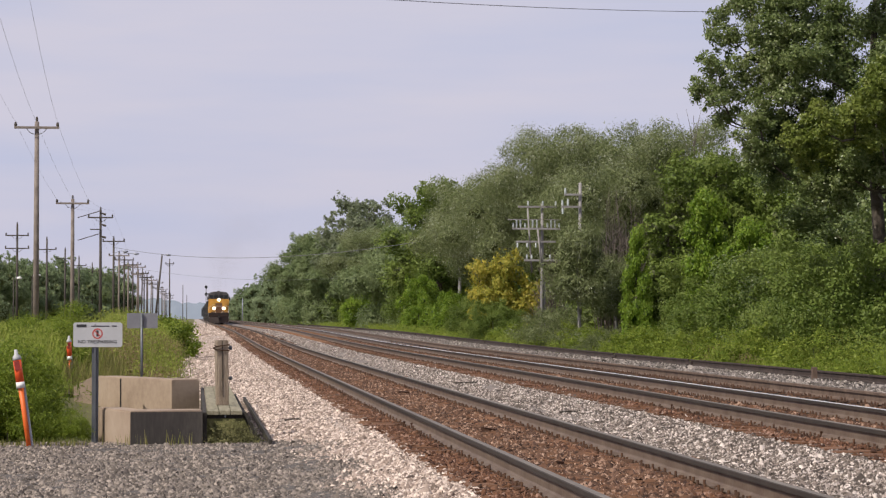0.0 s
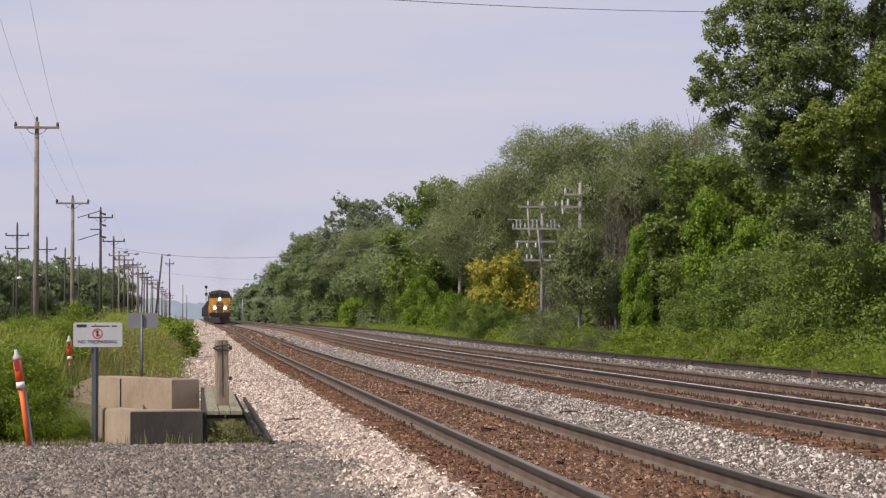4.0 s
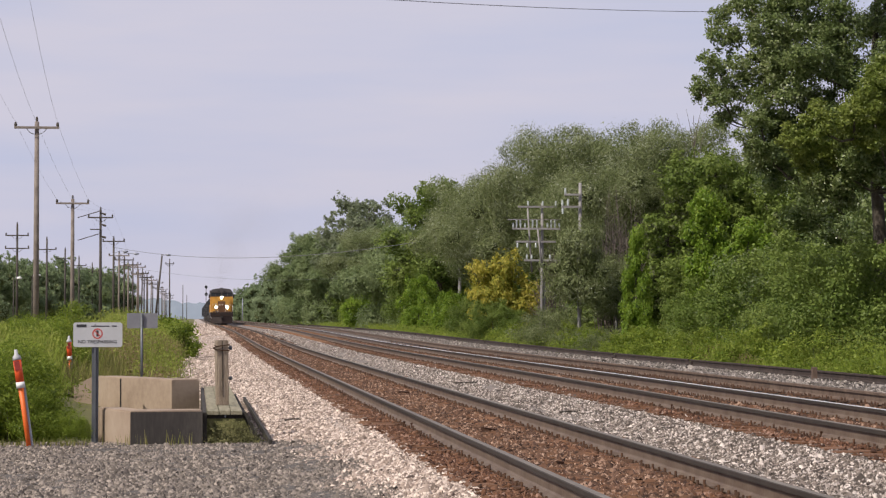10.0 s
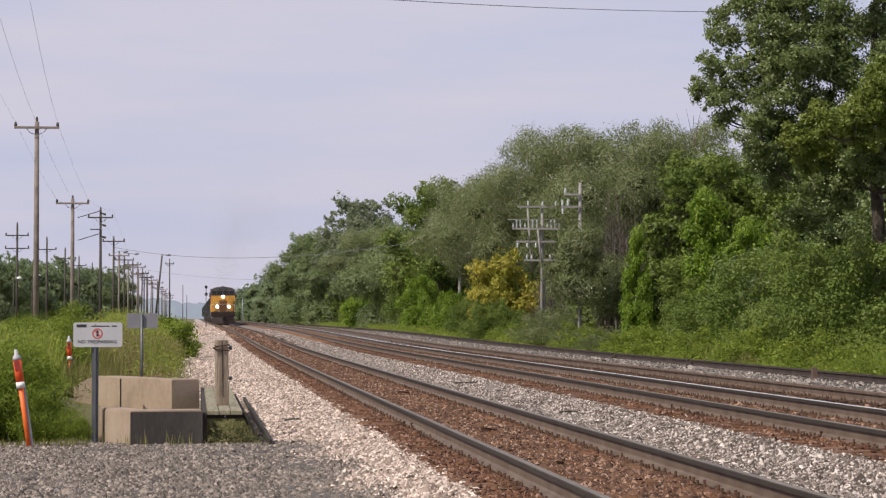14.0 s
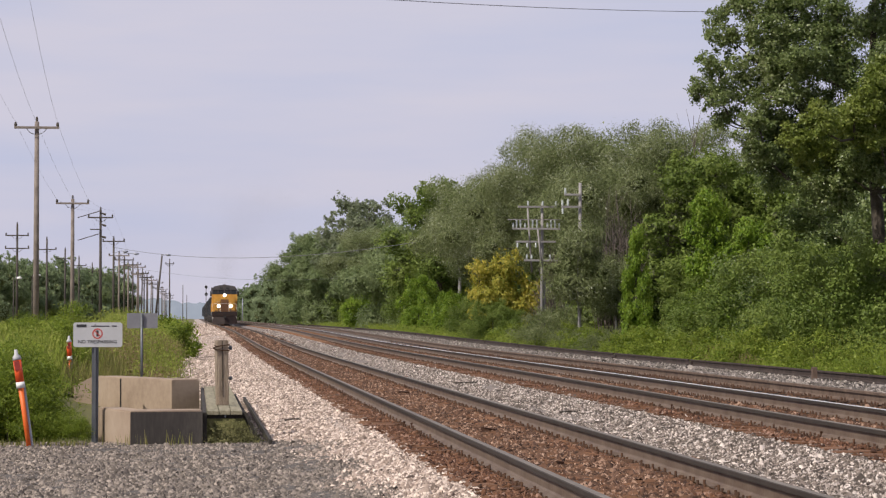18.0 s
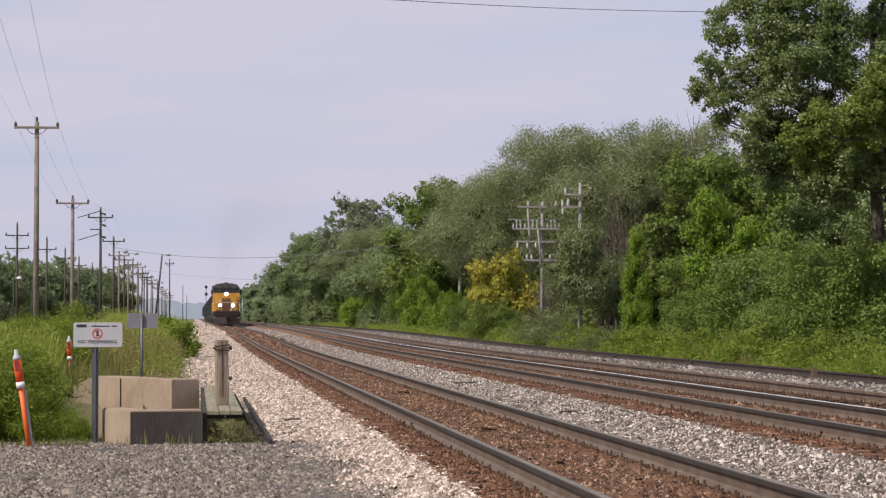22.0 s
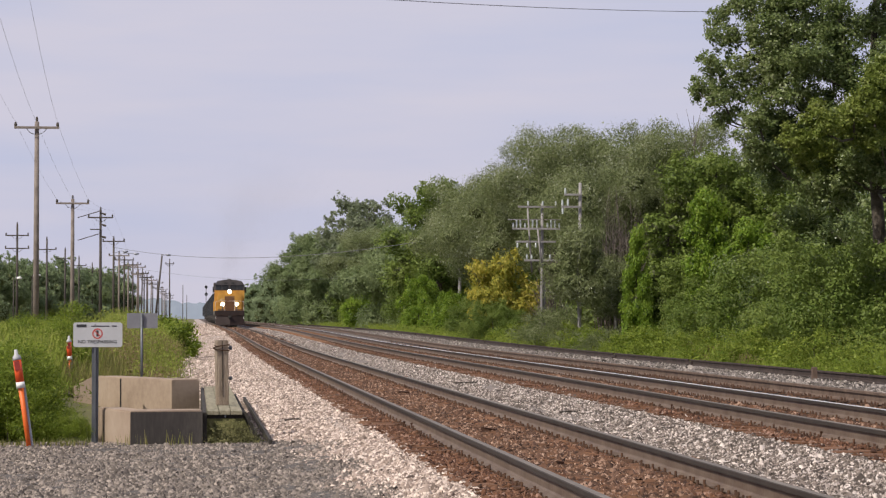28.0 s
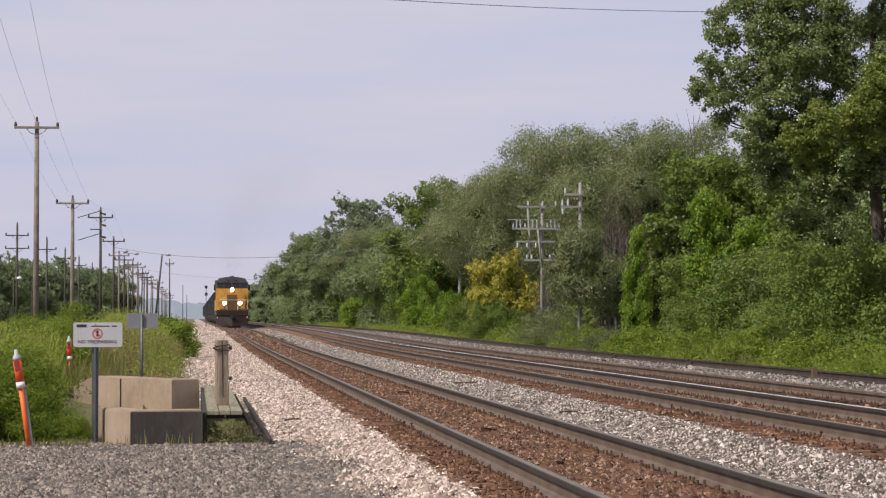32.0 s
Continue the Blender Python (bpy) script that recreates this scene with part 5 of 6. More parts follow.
part("expansion_joint", box(-1.235, -1.215, 37.68, 37.9, 0.02, 0.585), M_TIMBER_AND_SHADE, culvert)
crib = empty("timber_crib", pose(0, 0, 0), "mossy timber crib with a plank deck beside the culvert", "timber crib")
for i in range(3):
    x0 = 0.155 + i * 0.148
    part("plank", box(x0, x0 + 0.142, 28.60 + 0.012 * (i % 2), 38.8, 0.372, 0.424 + 0.005 * (i % 2), 0.008), M_PLANK, crib)
# dark strip stands in for the shade under the deck's front edge
part("under_deck_shade", box(0.15, 0.60, 28.66, 28.72, 0.32, 0.37, 0.008), M_TIMBER_AND_SHADE, crib)
part("deck_bolt", tube([(0.38, 28.63, 0.34), (0.38, 28.63, 0.372)], 0.012, 6), M_GALV, crib, "bright bolt under the deck")
# dark strip stands in for the shaded gap between wall and crib
part("gap_shade", box(0.097, 0.147, 28.48, 38.7, -0.1, 0.41, 0.006), M_TIMBER_AND_SHADE, crib)
for i in range(3):
    z0, z1 = -0.06 + i * 0.13, 0.066 + i * 0.13
    r0, r1 = 0.79 - (z0 + 0.06) * 0.46, 0.79 - (z1 + 0.06) * 0.46
    part("crib_board", prism([(0.15, z0), (r0, z0), (r1, z1), (0.15, z1)], 28.62 + 0.012 * i, 28.72), M_MOSS, crib)
part("edge_board", prism([(0.606, 0.41), (0.636, 0.41), (0.86, -0.08), (0.815, -0.08)], 28.58, 28.66), M_TIMBER_AND_SHADE, crib)
part("side_board", box(0.655, 0.69, 28.7, 38.7, -0.1, 0.30, 0.008), M_TIMBER_AND_SHADE, crib)
stake = empty("timber_post", pose(0.36, 30.3, 0.426, 0, -1.0, 14), "weathered squared timber post wound with wire", "post")
shaft = box(-0.077, 0.077, -0.075, 0.075, 0.0, 0.875)
bmesh.ops.subdivide_edges(shaft, edges=[e for e in shaft.edges if abs(e.verts[0].co.z - e.verts[1].co.z) > 0.5], cuts=7)
bmesh.ops.bevel(shaft, geom=[e for e in shaft.edges if len(e.link_faces) == 2 and e.calc_face_angle(0) > 1], offset=0.012, segments=2, affect="EDGES")
worn = random.Random(12)
for v in shaft.verts:
    v.co += Vector((worn.uniform(-0.005, 0.005), worn.uniform(-0.005, 0.005), worn.uniform(-0.012, 0.006) if v.co.z > 0.8 else 0))
part("shaft", shaft, M_TIMBER, stake)
part("drying_crack", box(-0.012, -0.004, -0.081, -0.06, 0.12, 0.86), M_TIMBER_AND_SHADE, stake)
for z_, tip in ((0.79, 0.02), (0.745, -0.015)):
    loop = part("wire_loop", tube([(-0.088, -0.088, z_), (0.088, -0.088, z_ + tip), (0.088, 0.088, z_), (-0.088, 0.088, z_ - tip), (-0.088, -0.088, z_)], 0.007, 5), M_SPIKE, stake, "rusty wire wound round the post")
    part("wire_end", tube([(-0.088, -0.088, z_), (-0.13, -0.1, z_ + 0.02)], 0.006, 5), M_SPIKE, loop)
for z_ in (0.765, 0.36):
    part("bolt", tube([(0.06, -0.02, z_), (0.105, -0.02, z_), (0.106, -0.02, z_), (0.135, -0.02, z_)], [0.014, 0.014, 0.03, 0.026], 8), M_GALV, stake, "bolt with a large nut")
curb = empty("edging_timber", pose(0.93, 28.0, 0.06), "long dark timber edging the ballast", "timber", "edging timbers")
part("beam", box(-0.02, 0.02, 0, 15.0, -0.05, 0.035, 0.006), M_TIMBER_AND_SHADE, curb)

x, y = RNG.uniform(0.17, 0.75, 190), RNG.uniform(28.56, 28.62, 190)
tufts("moss", x, y, np.full(190, -0.02), RNG.uniform(0.06, 0.34, 190) * (1 - 0.45 * (x > 0.62)), 3600, 0.026, 0.014, M_MOSS, "shaggy moss over the crib's boards")
x, y = np.concatenate([RNG.normal(-0.78, 0.1, 14), RNG.normal(-0.22, 0.06, 12), RNG.uniform(-1.2, 0.1, 10)]), RNG.uniform(28.1, 28.26, 36)
grass("wall_foot_grass", x, y, np.zeros(36), 0.17, 0.005, M_GRASS_DRY, "sparse dry stalks at the foot of the culvert wall")

warn = empty("warning_sign", pose(-1.27, 29.2, 0), "small white no trespassing sign on a steel post", "sign")
part("post", prism([(-0.042, -0.05), (0.042, -0.05), (0.042, 1.47), (-0.042, 1.47)], -0.02, 0.03), M_GALV, warn)
part("post_flange", box(-0.012, 0.012, -0.05, -0.02, -0.05, 1.26, 0.002), M_GALV, warn)
def rounded(x0, x1, z0, z1, r):
    """A rectangle's outline with round corners."""
    corners = ((x1 - r, z1 - r, 0), (x0 + r, z1 - r, 90), (x0 + r, z0 + r, 180), (x1 - r, z0 + r, 270))
    return [(cx + r * math.cos(radians(a0 + k * 22.5)), cz + r * math.sin(radians(a0 + k * 22.5))) for cx, cz, a0 in corners for k in range(5)]


plate = part("plate", prism(rounded(-0.275, 0.345, 1.222, 1.535, 0.03), -0.06, -0.054), M_SIGN, warn)
for z_ in (1.27, 1.505):
    part("sign_bolt", tube([(0.0, -0.067, z_), (0.0, -0.058, z_)], 0.009, 6), M_GALV, plate)


def words(text, x, z, size, parent, y=-0.0625, mat=None, wide=1.0):
    c = bpy.data.curves.new("lettering", "FONT")
    c.body, c.size, c.align_x, c.align_y, c.extrude, c.offset = text, size, "CENTER", "CENTER", 0.0006, 0.0005
    tmp = bpy.data.objects.new("tmp_text", c)
    scene.collection.objects.link(tmp)
    dg = bpy.context.evaluated_depsgraph_get()
    me = bpy.data.meshes.new_from_object(tmp.evaluated_get(dg))
    bpy.data.objects.remove(tmp)
    me.materials.clear()
    me.materials.append(mat or M_INK)
    return child("lettering", me, parent, m=pose(x, y, z, 90) @ Matrix.Diagonal((wide, 1, 1, 1)))


words("NO TRESPASSING", 0.03, 1.288, 0.058, plate, wide=1.08)
part("logo_mark", box(-0.235, -0.11, -0.063, -0.0605, 1.475, 1.51), M_INK, plate)
part("text_bar", box(-0.05, 0.18, -0.063, -0.0605, 1.483, 1.495), M_INK, plate)
part("text_bar", box(0.21, 0.27, -0.063, -0.0605, 1.483, 1.497), M_INK, plate)
ring = bmesh.new()
for r0, r1 in ((0.052, 0.066),):
    va = [ring.verts.new((r0 * math.cos(a), -0.0625, r0 * math.sin(a))) for a in np.linspace(0, 2 * math.pi, 33)[:-1]]
    vb = [ring.verts.new((r1 * math.cos(a), -0.0625, r1 * math.sin(a))) for a in np.linspace(0, 2 * math.pi, 33)[:-1]]
    for i in range(32):
        ring.faces.new((va[i], va[(i + 1) % 32], vb[(i + 1) % 32], vb[i]))
part("prohibition_ring", ring, M_RED, plate, "red prohibition ring", m=pose(0.03, 0, 1.393))
part("pictogram_bar", box(-0.014, 0.014, -0.0632, -0.0612, -0.035, 0.04), M_INK, plate, m=pose(0.03, 0, 1.393))
part("prohibition_slash", box(-0.055, 0.055, -0.0642, -0.0634, -0.006, 0.006), M_RED, plate, m=pose(0.03, 0, 1.393, 0, 45))

back = empty("road_sign", pose(-1.05, 45, 0.2), "bare grey back of a sign on a thin post", "sign")
part("post", tube([(0, 0, -0.3), (0, 0, 1.47)], 0.026, 8), M_GALV, back, smooth=True)
part("plate", prism(rounded(-0.29, 0.31, 1.185, 1.485, 0.02), 0.03, 0.036), M_SIGN_BACK, back)
for z_ in (1.24, 1.43):
    part("sign_bolt", tube([(0.0, -0.034, z_), (0.0, 0.03, z_)], 0.01, 6), M_GALV, back)


def marker(x, y, z, lean, label):
    """A flexible cable marker: orange staff, sleeve with bands, white cap."""
    m = empty("cable_marker", pose(x, y, z, 0, lean, 0), label, "marker post", "cable markers")
    part("staff", tube([(0, 0, -0.1), (0, 0, 0.8)], [0.03, 0.033], 10), M_ORANGE, m, smooth=True)
    part("sleeve", tube([(0, 0, 0.80), (0, 0, 1.10)], [0.051, 0.05], 14), M_ORANGE_RED, m, smooth=True)
    part("band", tube([(0, 0, 0.745), (0, 0, 0.82)], [0.054, 0.054], 14), M_WHITE, m, "white band", smooth=True)
    part("label_patch", box(-0.036, 0.03, -0.056, -0.046, 0.965, 1.08), M_MAROON, m, "dark red label")
    part("cap", tube([(0, 0, 1.09), (0, 0, 1.13), (0, 0, 1.16), (0, 0, 1.22)], [0.056, 0.05, 0.025, 0.018], 12), M_CAP, m, "grey pointed cap", smooth=True)
    # grey strip added for the shaded right side of the staff
    part("shaded_side_strip", box(0.028, 0.055, 0.0, 0.03, 0.0, 0.79), M_GALV_PALE, m)
    return m


marker(-2.01, 28.0, 0.0, -8.0, "leaning orange and white cable marker post")
marker(-2.43, 45.0, 0.02, -2.0, "orange and white cable marker post in the grass")
post = empty("stake", pose(14.0, 50.2, 0.2), "short brown wooden stake beside the far track", "stake")
part("shaft", box(-0.06, 0.06, -0.05, 0.05, -0.2, 0.27, 0.01), M_RAIL_OLD, post)

# weeds at the pad's edge
x, y = RNG.uniform(-5.0, -2.0, 4200), RNG.uniform(30.2, 33.0, 4200)
grass("tall_grass", x, y, ground_z(x, y) - 0.02, 1.0 + 0.25 * np.sin(x * 2.6) * np.sin(y * 3.1), 0.006, M_GRASS, "tall feathery grass at the gravel's edge")
WEED = tree_kind(1.15, 0.012, 0.42, 22, 0.05, 6800, 0.062, 0.012, M_WEED, 31, fat=1.25, low_fill=6, core=0.3)
WEED2 = tree_kind(0.9, 0.010, 0.36, 18, 0.05, 5600, 0.06, 0.011, M_WEED, 33, fat=1.25, low_fill=6, core=0.3)
for i, (wx, wy, s) in enumerate([(-1.45, 29.2, 0.3), (-1.42, 29.7, 0.3), (-1.6, 29.4, 0.4), (-2.08, 29.6, 0.8), (-2.2, 30.2, 1.15), (-2.3, 30.5, 1.15), (-2.65, 30.0, 0.8), (-3.0, 30.4, 1.0), (-3.4, 30.2, 1.05), (-3.8, 30.6, 1.1), (-2.45, 31.4, 1.2), (-2.7, 31.6, 1.1), (-3.3, 31.8, 1.1), (-1.72, 30.0, 0.33), (-1.84, 30.3, 0.38), (-1.58, 30.2, 0.3), (-2.42, 29.9, 0.95), (-2.85, 30.9, 1.2), (-2.6, 30.5, 1.1)]):
    plant("weed", WEED if i % 2 == 0 else WEED2, wx, wy, 0.0, i * 70, s, "bushy green weed at the gravel's edge", "weed", "weeds at the pad's edge")
for i in range(24):
    wy = random.uniform(43, 75)
    wx = random.uniform(-6.5, -2.9 if wy < 70 else -0.9) * (wy / 55)
    plant("weed", WEED if i % 3 else WEED2, wx, wy, float(ground_z(np.array(wx), np.array(wy))), i * 50, random.uniform(0.8, 1.35), "bushy green weed in the tall grass", "weed", "weeds on the bank")
x, y = RNG.uniform(-5, -1.3, 700), RNG.uniform(28.0, 28.6, 700)
grass("pad_edge_grass", x, y, np.zeros(700) - 0.01, 0.10, 0.006, M_GRASS_DRY, "short dry grass at the foot of the wall")

WEED3 = tree_kind(0.95, 0.012, 0.5, 16, 0.05, 2600, 0.10, 0.045, M_WEED, 35, fat=1.2, low_fill=5, core=0.3)
for i, (wx, wy, s) in enumerate([(-0.75, 84, 1.25), (-0.6, 88, 1.35), (-1.0, 91, 1.35), (-1.35, 95, 1.3)]):
    plant("weed", WEED3, wx, wy, float(ground_z(np.array(wx), np.array(wy))) - 0.03, i * 70, s, "bright green bushy weed at the ballast's edge", "weed", "weeds on the bank")

# the far distance, where the line meets the sky; haze is in its colour
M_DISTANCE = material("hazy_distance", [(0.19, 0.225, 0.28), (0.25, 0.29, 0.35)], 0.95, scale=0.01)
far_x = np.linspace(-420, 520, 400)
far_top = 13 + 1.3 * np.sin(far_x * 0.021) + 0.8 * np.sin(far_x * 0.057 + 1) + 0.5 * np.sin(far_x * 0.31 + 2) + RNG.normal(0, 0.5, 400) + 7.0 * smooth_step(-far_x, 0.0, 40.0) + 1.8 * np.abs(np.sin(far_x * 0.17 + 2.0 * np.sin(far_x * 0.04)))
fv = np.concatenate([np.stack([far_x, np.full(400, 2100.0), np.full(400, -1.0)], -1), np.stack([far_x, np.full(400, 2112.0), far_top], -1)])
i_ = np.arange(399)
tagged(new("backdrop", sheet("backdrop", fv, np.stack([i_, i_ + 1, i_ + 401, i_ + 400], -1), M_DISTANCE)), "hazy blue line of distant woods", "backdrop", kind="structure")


# ---- the train ----
M_YELLOW = material("armour_yellow_paint", [(0.27, 0.13, 0.03), (0.46, 0.235, 0.04), (0.58, 0.32, 0.06)], 0.5, scale=1.5)
M_GREY_PAINT = material("harbour_grey_paint", [(0.045, 0.04, 0.042), (0.09, 0.083, 0.086)], 0.55, scale=1.5)
M_BLACK_PAINT = material("grimy_black_paint", [(0.014, 0.012, 0.012), (0.04, 0.034, 0.03)], 0.7, scale=1.5)
# darker brown for the middle and foot of the yellow nose
M_BROWN_PAINT = material("brown_panel", [(0.10, 0.045, 0.02), (0.17, 0.08, 0.035)], 0.6, scale=2.0)
M_PILOT = material("rusty_black_pilot", [(0.012, 0.007, 0.006), (0.03, 0.015, 0.013)], 0.75, scale=1.5)
M_CAR = material("black_hopper_paint", [(0.022, 0.024, 0.03), (0.05, 0.052, 0.06)], 0.6, scale=0.8)
M_COAL = material("coal_load", [(0.008, 0.008, 0.009), (0.03, 0.03, 0.032)], 0.7, scale=3.0, bump=1.0, bump_scale=6)
M_CABGLASS = material("cab_glass", [(0.02, 0.022, 0.025), (0.03, 0.033, 0.036)], 0.1, scale=1.0)
M_LAMP = glow("headlight_lens", (1.0, 0.93, 0.80), 30.0)
WHEEL_R = 0.52


def wheelset(truck, y):
    """An axle with two flanged wheels, turning about x."""
    bm = tube([(-0.9, 0, 0), (0.9, 0, 0)], 0.09, 10)
    for s in (-1, 1):
        tube([(s * 0.82, 0, 0), (s * 0.80, 0, 0), (s * 0.70, 0, 0), (s * 0.69, 0, 0)], [WHEEL_R - 0.1, WHEEL_R, WHEEL_R, WHEEL_R + 0.03], 24, bm)
    return part("wheelset", bm, M_BLACK_PAINT, truck, m=pose(0, y, WHEEL_R))


def locomotive(label):
    """Stands on the railhead, its pilot at y = 0, its body towards +y. Returns the thing and its wheelsets."""
    t = empty("locomotive", pose(0, 0, 0), label, "locomotive", "cars of the train")
    part("frame", box(-1.52, 1.52, 0.75, 22.0, 1.22, 1.62, 0.03), M_GREY_PAINT, t, "grimy grey underframe")
    pilot = part("pilot", box(-1.5, 1.5, 0.45, 0.75, 0.75, 1.62, 0.04), M_PILOT, t, "rust-stained black pilot")
    bm = bmesh.new()
    pl = [(-1.48, 0.35, 0.95), (0, -0.05, 0.95), (1.48, 0.35, 0.95), (-1.42, 0.2, 0.12), (0, -0.3, 0.12), (1.42, 0.2, 0.12)]
    vs = [bm.verts.new(p) for p in pl] + [bm.verts.new((p[0], p[1] + 0.12, p[2])) for p in pl]
    for q in ((0, 1, 4, 3), (1, 2, 5, 4), (7, 6, 9, 10), (8, 7, 10, 11), (0, 6, 7, 1), (1, 7, 8, 2), (3, 4, 10, 9), (4, 5, 11, 10), (0, 3, 9, 6), (2, 8, 11, 5)):
        bm.faces.new([vs[i] for i in q])
    part("snow_plow", bm, M_PILOT, t, "rust-stained black snow plow")
    for s in (-1, 1):
        part("grab_iron", tube([(s * 1.42, 0.33, 0.35), (s * 1.42, 0.33, 1.0)], 0.03, 6), M_WHITE, t)
        part("step_edge", box(min(s * 1.1, s * 1.46), max(s * 1.1, s * 1.46), 0.30, 0.36, 0.62, 0.69), M_WHITE, t)
    part("air_hoses", tube([(-0.45, 0.3, 0.95), (-0.5, 0.1, 0.55), (-0.42, 0.0, 0.4)], 0.035, 6), M_BLACK_PAINT, t)
    part("coupler", box(-0.13, 0.13, -0.35, 0.5, 0.80, 1.08, 0.05), M_BLACK_PAINT, t)
    for s in (-1, 1):
        part("step_well", box(s * 1.5 - 0.02, s * 1.5 + 0.02, 0.5, 1.15, 0.3, 1.6, 0.01), M_BLACK_PAINT, t)
        for z_ in (0.45, 0.8, 1.15):
            part("step", box(min(s * 1.2, s * 1.52), max(s * 1.2, s * 1.52), 0.5, 0.85, z_, z_ + 0.05), M_GREY_PAINT, t)
        part("handrail", tube([(s * 1.45, 0.5, 1.0), (s * 1.45, 0.5, 2.55), (s * 0.55, 0.5, 2.65)], 0.022, 6), M_WHITE, t)
        part("side_handrail", tube([(s * 1.5, 5.2, 2.65), (s * 1.5, 21.6, 2.65)], 0.022, 6), M_YELLOW, t)
        for y_ in np.arange(5.2, 21.7, 2.05):
            part("stanchion", tube([(s * 1.5, y_, 1.62), (s * 1.5, y_, 2.65)], 0.02, 6), M_YELLOW, t)
    nose = part("nose", prism([(-1.22, 1.62), (1.22, 1.62), (1.24, 3.0), (1.02, 3.45), (-1.02, 3.45), (-1.24, 3.0)], 1.25, 2.75), M_YELLOW, t, "yellow nose")
    part("nose_door", box(-0.5, 0.5, 1.235, 1.26, 1.7, 3.1, 0.01), M_BROWN_PAINT, nose)
    part("nose_stripe", box(-1.2, 1.2, 1.238, 1.262, 1.63, 1.76), M_BROWN_PAINT, nose)
    for z_ in (2.1, 2.45, 2.8):
        part("nose_rung", tube([(-0.98, 1.2, z_), (-0.62, 1.2, z_)], 0.018, 6), M_WHITE, nose)
    part("door_latch", box(0.3, 0.4, 1.215, 1.236, 2.3, 2.45, 0.004), M_SPIKE, nose)
    part("front_railing", tube([(-0.5, 0.5, 1.6), (-0.5, 0.5, 2.6), (0.5, 0.5, 2.6), (0.5, 0.5, 1.6)], 0.022, 6), M_WHITE, t)
    for s in (-1, 1):
        part("uncoupling_lever", tube([(s * 0.2, 0.4, 1.15), (s * 1.3, 0.4, 1.2)], 0.02, 6), M_SPIKE, t)
        part("wiper", tube([(s * 0.45, 2.67, 3.76), (s * 0.3, 2.67, 4.15)], 0.012, 5), M_BLACK_PAINT, t)
    cab = part("cab", prism([(-1.53, 1.62), (1.53, 1.62), (1.55, 3.72), (-1.55, 3.72)], 2.7, 5.2), M_YELLOW, t, "yellow cab wall")
    part("cab_roof", prism([(-1.55, 3.72), (1.55, 3.72), (1.52, 4.32), (1.25, 4.70), (0.6, 4.83), (-0.6, 4.83), (-1.25, 4.70), (-1.52, 4.32)], 2.72, 5.2), M_GREY_PAINT, t, "dark grey cab roof")
    for x0, x1 in ((-1.38, -0.82), (-0.74, -0.1), (0.1, 0.74), (0.82, 1.38)):
        part("windshield", box(x0, x1, 2.69, 2.715, 3.74, 4.28, 0.008), M_CABGLASS, cab, "dark cab window")
    part("cab_brow", prism([(-1.56, 4.29), (1.56, 4.29), (1.54, 4.36), (-1.54, 4.36)], 2.6, 2.73), M_GREY_PAINT, cab)
    part("cab_post", box(-0.06, 0.06, 2.675, 2.72, 3.72, 4.3), M_GREY_PAINT, cab)
    part("antenna_dome", tube([(0.0, 4.0, 4.8), (0.0, 4.0, 4.93), (0.0, 4.0, 4.97)], [0.25, 0.22, 0.08], 12), M_GREY_PAINT, cab, smooth=True)
    part("number_board", box(-0.52, -0.2, 2.66, 2.70, 4.36, 4.56), M_INK, cab)
    part("number_board", box(0.2, 0.52, 2.66, 2.70, 4.36, 4.56), M_INK, cab)
    for s in (-1, 1):
        part("mirror", box(min(s * 1.56, s * 1.74), max(s * 1.56, s * 1.74), 2.9, 2.94, 3.5, 4.1, 0.01), M_BLACK_PAINT, cab)
        part("side_window", box(min(s * 1.545, s * 1.565), max(s * 1.545, s * 1.565), 3.1, 4.5, 3.1, 3.65, 0.005), M_CABGLASS, cab)
    hood = part("hood", prism([(-0.95, 1.62), (0.95, 1.62), (0.95, 4.2), (0.72, 4.5), (-0.72, 4.5), (-0.95, 4.2)], 5.2, 17.0), M_YELLOW, t, "yellow engine hood")
    part("radiator_wing", prism([(-0.95, 1.62), (0.95, 1.62), (0.95, 3.9), (1.5, 4.35), (1.5, 4.75), (-1.5, 4.75), (-1.5, 4.35), (-0.95, 3.9)], 17.0, 22.0), M_GREY_PAINT, t)
    for y_ in np.arange(6.0, 16.5, 1.3):
        for s in (-1, 1):
            part("hood_door", box(min(s * 0.95, s * 0.965), max(s * 0.95, s * 0.965), y_, y_ + 1.15, 1.8, 3.9), M_YELLOW, hood)
    part("exhaust_stack", box(-0.35, 0.35, 11.5, 12.5, 4.45, 4.8, 0.03), M_BLACK_PAINT, t)
    for dx in (-0.25, 0.0, 0.25):
        part("horn", tube([(dx, 6.0, 4.72), (dx, 5.6, 4.72), (dx, 5.45, 4.72)], [0.04, 0.05, 0.11], 8), M_BLACK_PAINT, t)
    part("fuel_tank", box(-1.4, 1.4, 8, 14, 0.35, 1.22, 0.15), M_BLACK_PAINT, t)
    sets = []
    for yc in (3.9, 18.3):
        truck = part("truck", box(-1.15, 1.15, yc - 2.4, yc + 2.4, 0.55, 1.05, 0.06), M_BLACK_PAINT, t)
        for dy in (-1.95, 0.0, 1.95):
            sets.append((wheelset(truck, yc + dy), yc + dy))
    for x_, y_, z_ in ((0, 1.22, 3.58), (-0.735, 0.42, 2.28), (0.735, 0.42, 2.28)):
        casing = part("headlight_casing", tube([(x_, y_, z_), (x_, y_ + 0.3, z_)], [0.2, 0.22], 16), M_GREY_PAINT, t)
        if y_ < 1:
            part("light_bracket", box(x_ - 0.06, x_ + 0.06, y_ + 0.06, y_ + 0.24, 1.6, z_ - 0.18, 0.01), M_GREY_PAINT, casing)
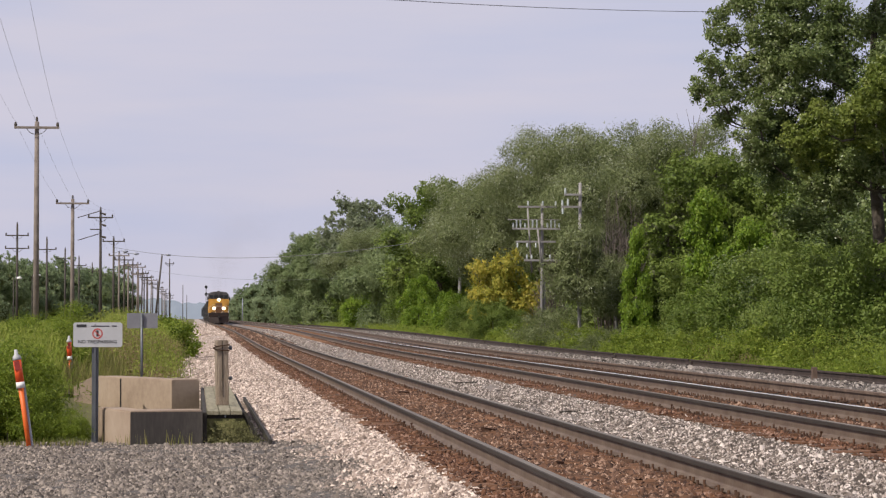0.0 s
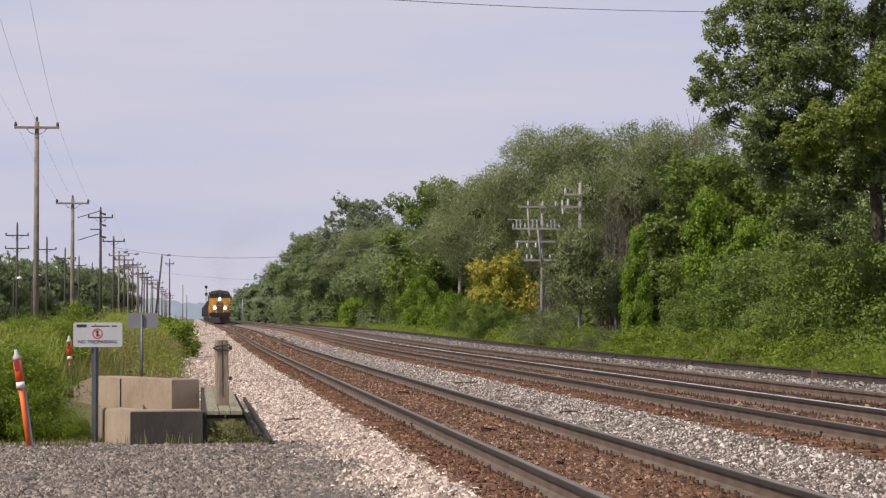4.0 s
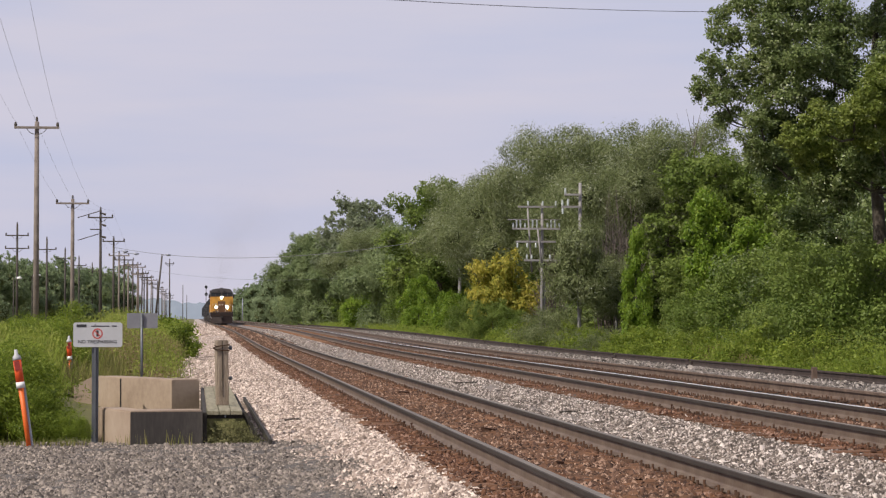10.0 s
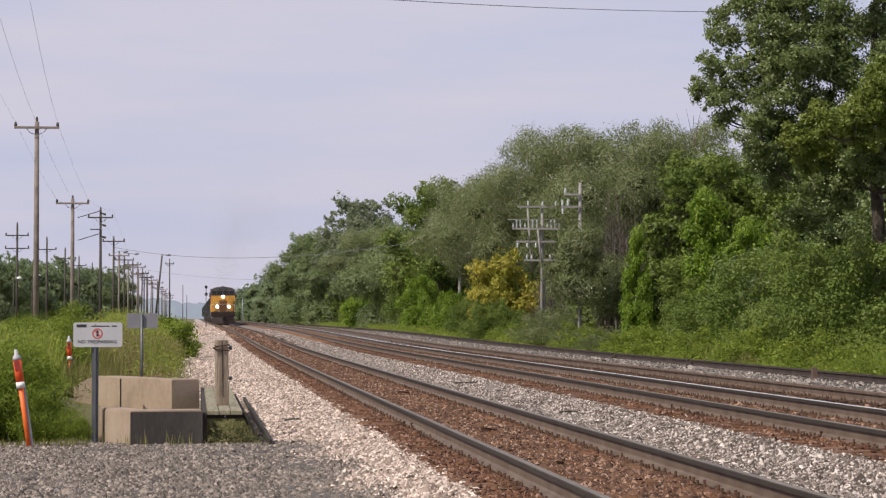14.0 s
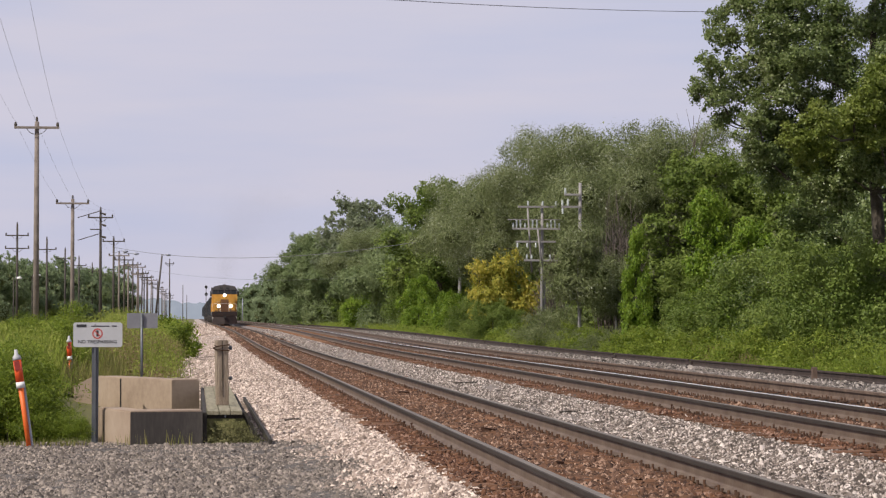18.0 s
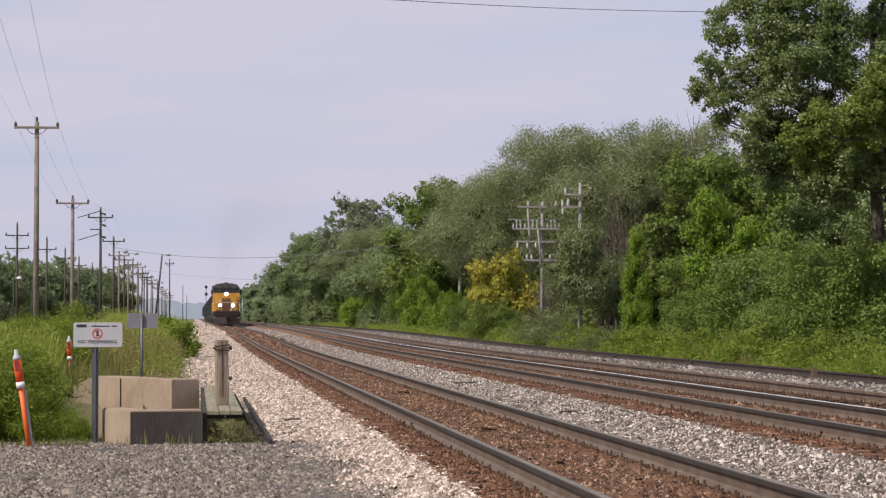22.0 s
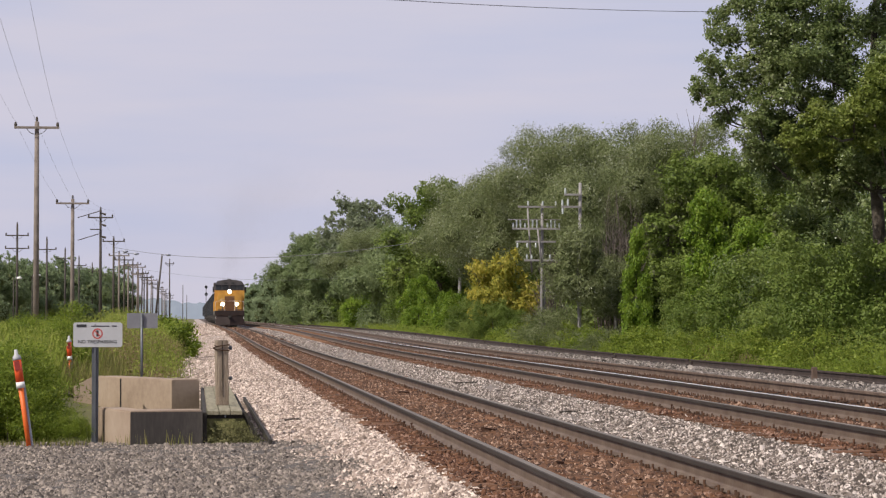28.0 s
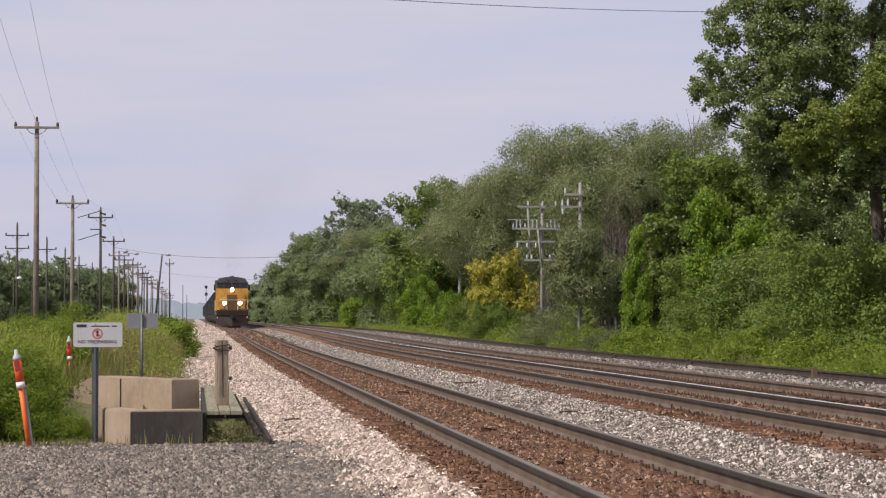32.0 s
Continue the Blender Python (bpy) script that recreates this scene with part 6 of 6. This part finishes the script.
        part("headlight", tube([(x_, y_ - 0.04, z_), (x_, y_ - 0.01, z_)], [0.165, 0.17], 20), M_LAMP, casing, "glowing white headlight")
    return t, sets


def hopper():
    """An open coal hopper, 15.8 m over its couplers."""
    t = empty("hopper_car", pose(0, 0, 0), "black open hopper car loaded with coal", "freight car", "cars of the train")
    part("body", prism([(-0.9, 0.75), (0.9, 0.75), (1.5, 1.5), (1.52, 3.5), (-1.52, 3.5), (-1.5, 1.5)], 0.9, 15.0), M_CAR, t)
    part("top_rail", box(-1.58, 1.58, 0.85, 15.05, 3.5, 3.6, 0.02), M_CAR, t)
    bm = bmesh.new()
    bmesh.ops.create_grid(bm, x_segments=6, y_segments=24, size=0.5)
    r = random.Random(4)
    for v in bm.verts:
        u = v.co.copy()
        v.co = Vector((u.x * 2.9, 8 + u.y * 13.8, 3.6 + 0.35 * max(0, 1 - (2 * u.x) ** 2) * max(0, 1 - (2 * u.y) ** 4) + r.uniform(-0.05, 0.06)))
    part("coal_load", bm, M_COAL, t, "heap of black coal")
    for i in range(12):
        for s in (-1, 1):
            part("side_post", box(min(s * 1.5, s * 1.62), max(s * 1.5, s * 1.62), 1.2 + i * 1.22, 1.32 + i * 1.22, 1.2, 3.5), M_CAR, t)
    part("sill", box(-0.35, 0.35, 0.0, 15.8, 0.85, 1.15), M_BLACK_PAINT, t)
    for yc in (2.2, 13.6):
        truck = part("truck", box(-1.1, 1.1, yc - 1.3, yc + 1.3, 0.45, 0.8, 0.06), M_BLACK_PAINT, t)
        for dy in (-0.9, 0.9):
            wheelset(truck, yc + dy)
    return t


loco, loco_wheels = locomotive("yellow and grey diesel locomotive with three bright headlights")
cars = [(loco, 0.0)]
first = hopper()
cars.append((first, 22.6))
for i in range(1, 22):
    cars.append((copy_thing(first, pose(0, 0, 0)), 22.6 + 15.9 * i))
# thin exhaust: drifting flecks of soot above the hood, in four puffs
M_SOOT = material("exhaust_soot", [(0.10, 0.09, 0.085), (0.16, 0.145, 0.135)], 0.9, scale=1.0)
puffs = []
for dx, dy, dz, sx, sy, sz, n in ((0.0, 12.0, 6.4, 0.7, 1.6, 0.9, 7000), (0.5, 14.0, 9.0, 1.1, 2.5, 1.5, 20000), (1.8, 18.0, 12.2, 1.7, 3.5, 1.7, 36000), (5.0, 24.0, 15.2, 2.8, 4.5, 1.7, 46000)):
    pts = RNG.normal(0, 1, (n, 3)) * (sx, sy, sz)
    tri = np.repeat(pts[:, None], 3, 1) + RNG.normal(0, 0.006, (n, 3, 3))
    puff = tagged(new("exhaust_smoke", sheet("exhaust_smoke", tri.reshape(-1, 3), np.arange(3 * n).reshape(n, 3), M_SOOT)), "thin grey exhaust smoke drifting above the locomotive", "smoke", "puffs of exhaust", "stuff")
    puffs.append((puff, dx, dy, dz))
TRACK_X, RAIL_Z = 3.52, 0.385 + 0.30
NOSE_START, NOSE_END = 342.0, 217.0


def nose(t):
    """Where the pilot stands: the train gathers a little speed."""
    return NOSE_START + (NOSE_END - NOSE_START) * (0.94 * t / 32 + 0.06 * (t / 32) ** 2)


def motions():
    for thing, back in cars:
        walk(thing, [(t, pose(TRACK_X, nose(t) + back, RAIL_Z)) for t in range(0, 33, 2)])
    for puff, dx, dy, dz in puffs:
        walk(puff, [(t, pose(TRACK_X + dx + 0.3 * math.sin(t * 0.5 + dy), nose(t) + dy, RAIL_Z + dz + 0.25 * math.sin(t * 0.7 + dz))) for t in range(0, 33, 2)])
    # the wheels of the locomotive roll without slipping
    steps = 240
    for w, y in loco_wheels:
        walk(w, [(32 * i / steps, pose(0, y, WHEEL_R, math.degrees((NOSE_START - nose(32 * i / steps)) / WHEEL_R) % 360)) for i in range(steps + 1)])
    # a light breeze: each plant sways about its foot in its own time
    for i, (thing, much) in enumerate(WIND):
        rest, pace = thing.matrix_basis.copy(), 1.5 + 0.7 * (i * 0.618 % 1)
        walk(thing, [(t, rest @ pose(0, 0, 0, 0.6 * much * math.sin(pace * t + i), much * (math.sin(pace * 0.9 * t + i * 1.7) + 0.5 * math.sin(pace * 2.1 * t)))) for t in np.linspace(0, 32, 54)])
    # the wheels turn evenly between rows
    for thing in [w for w, _ in loco_wheels]:
        keys = thing.animation_data
        for curve in keys.action.layers[0].strips[0].channelbag(keys.action_slot).fcurves:
            for k in curve.keyframe_points:
                k.interpolation = "LINEAR"


motions()
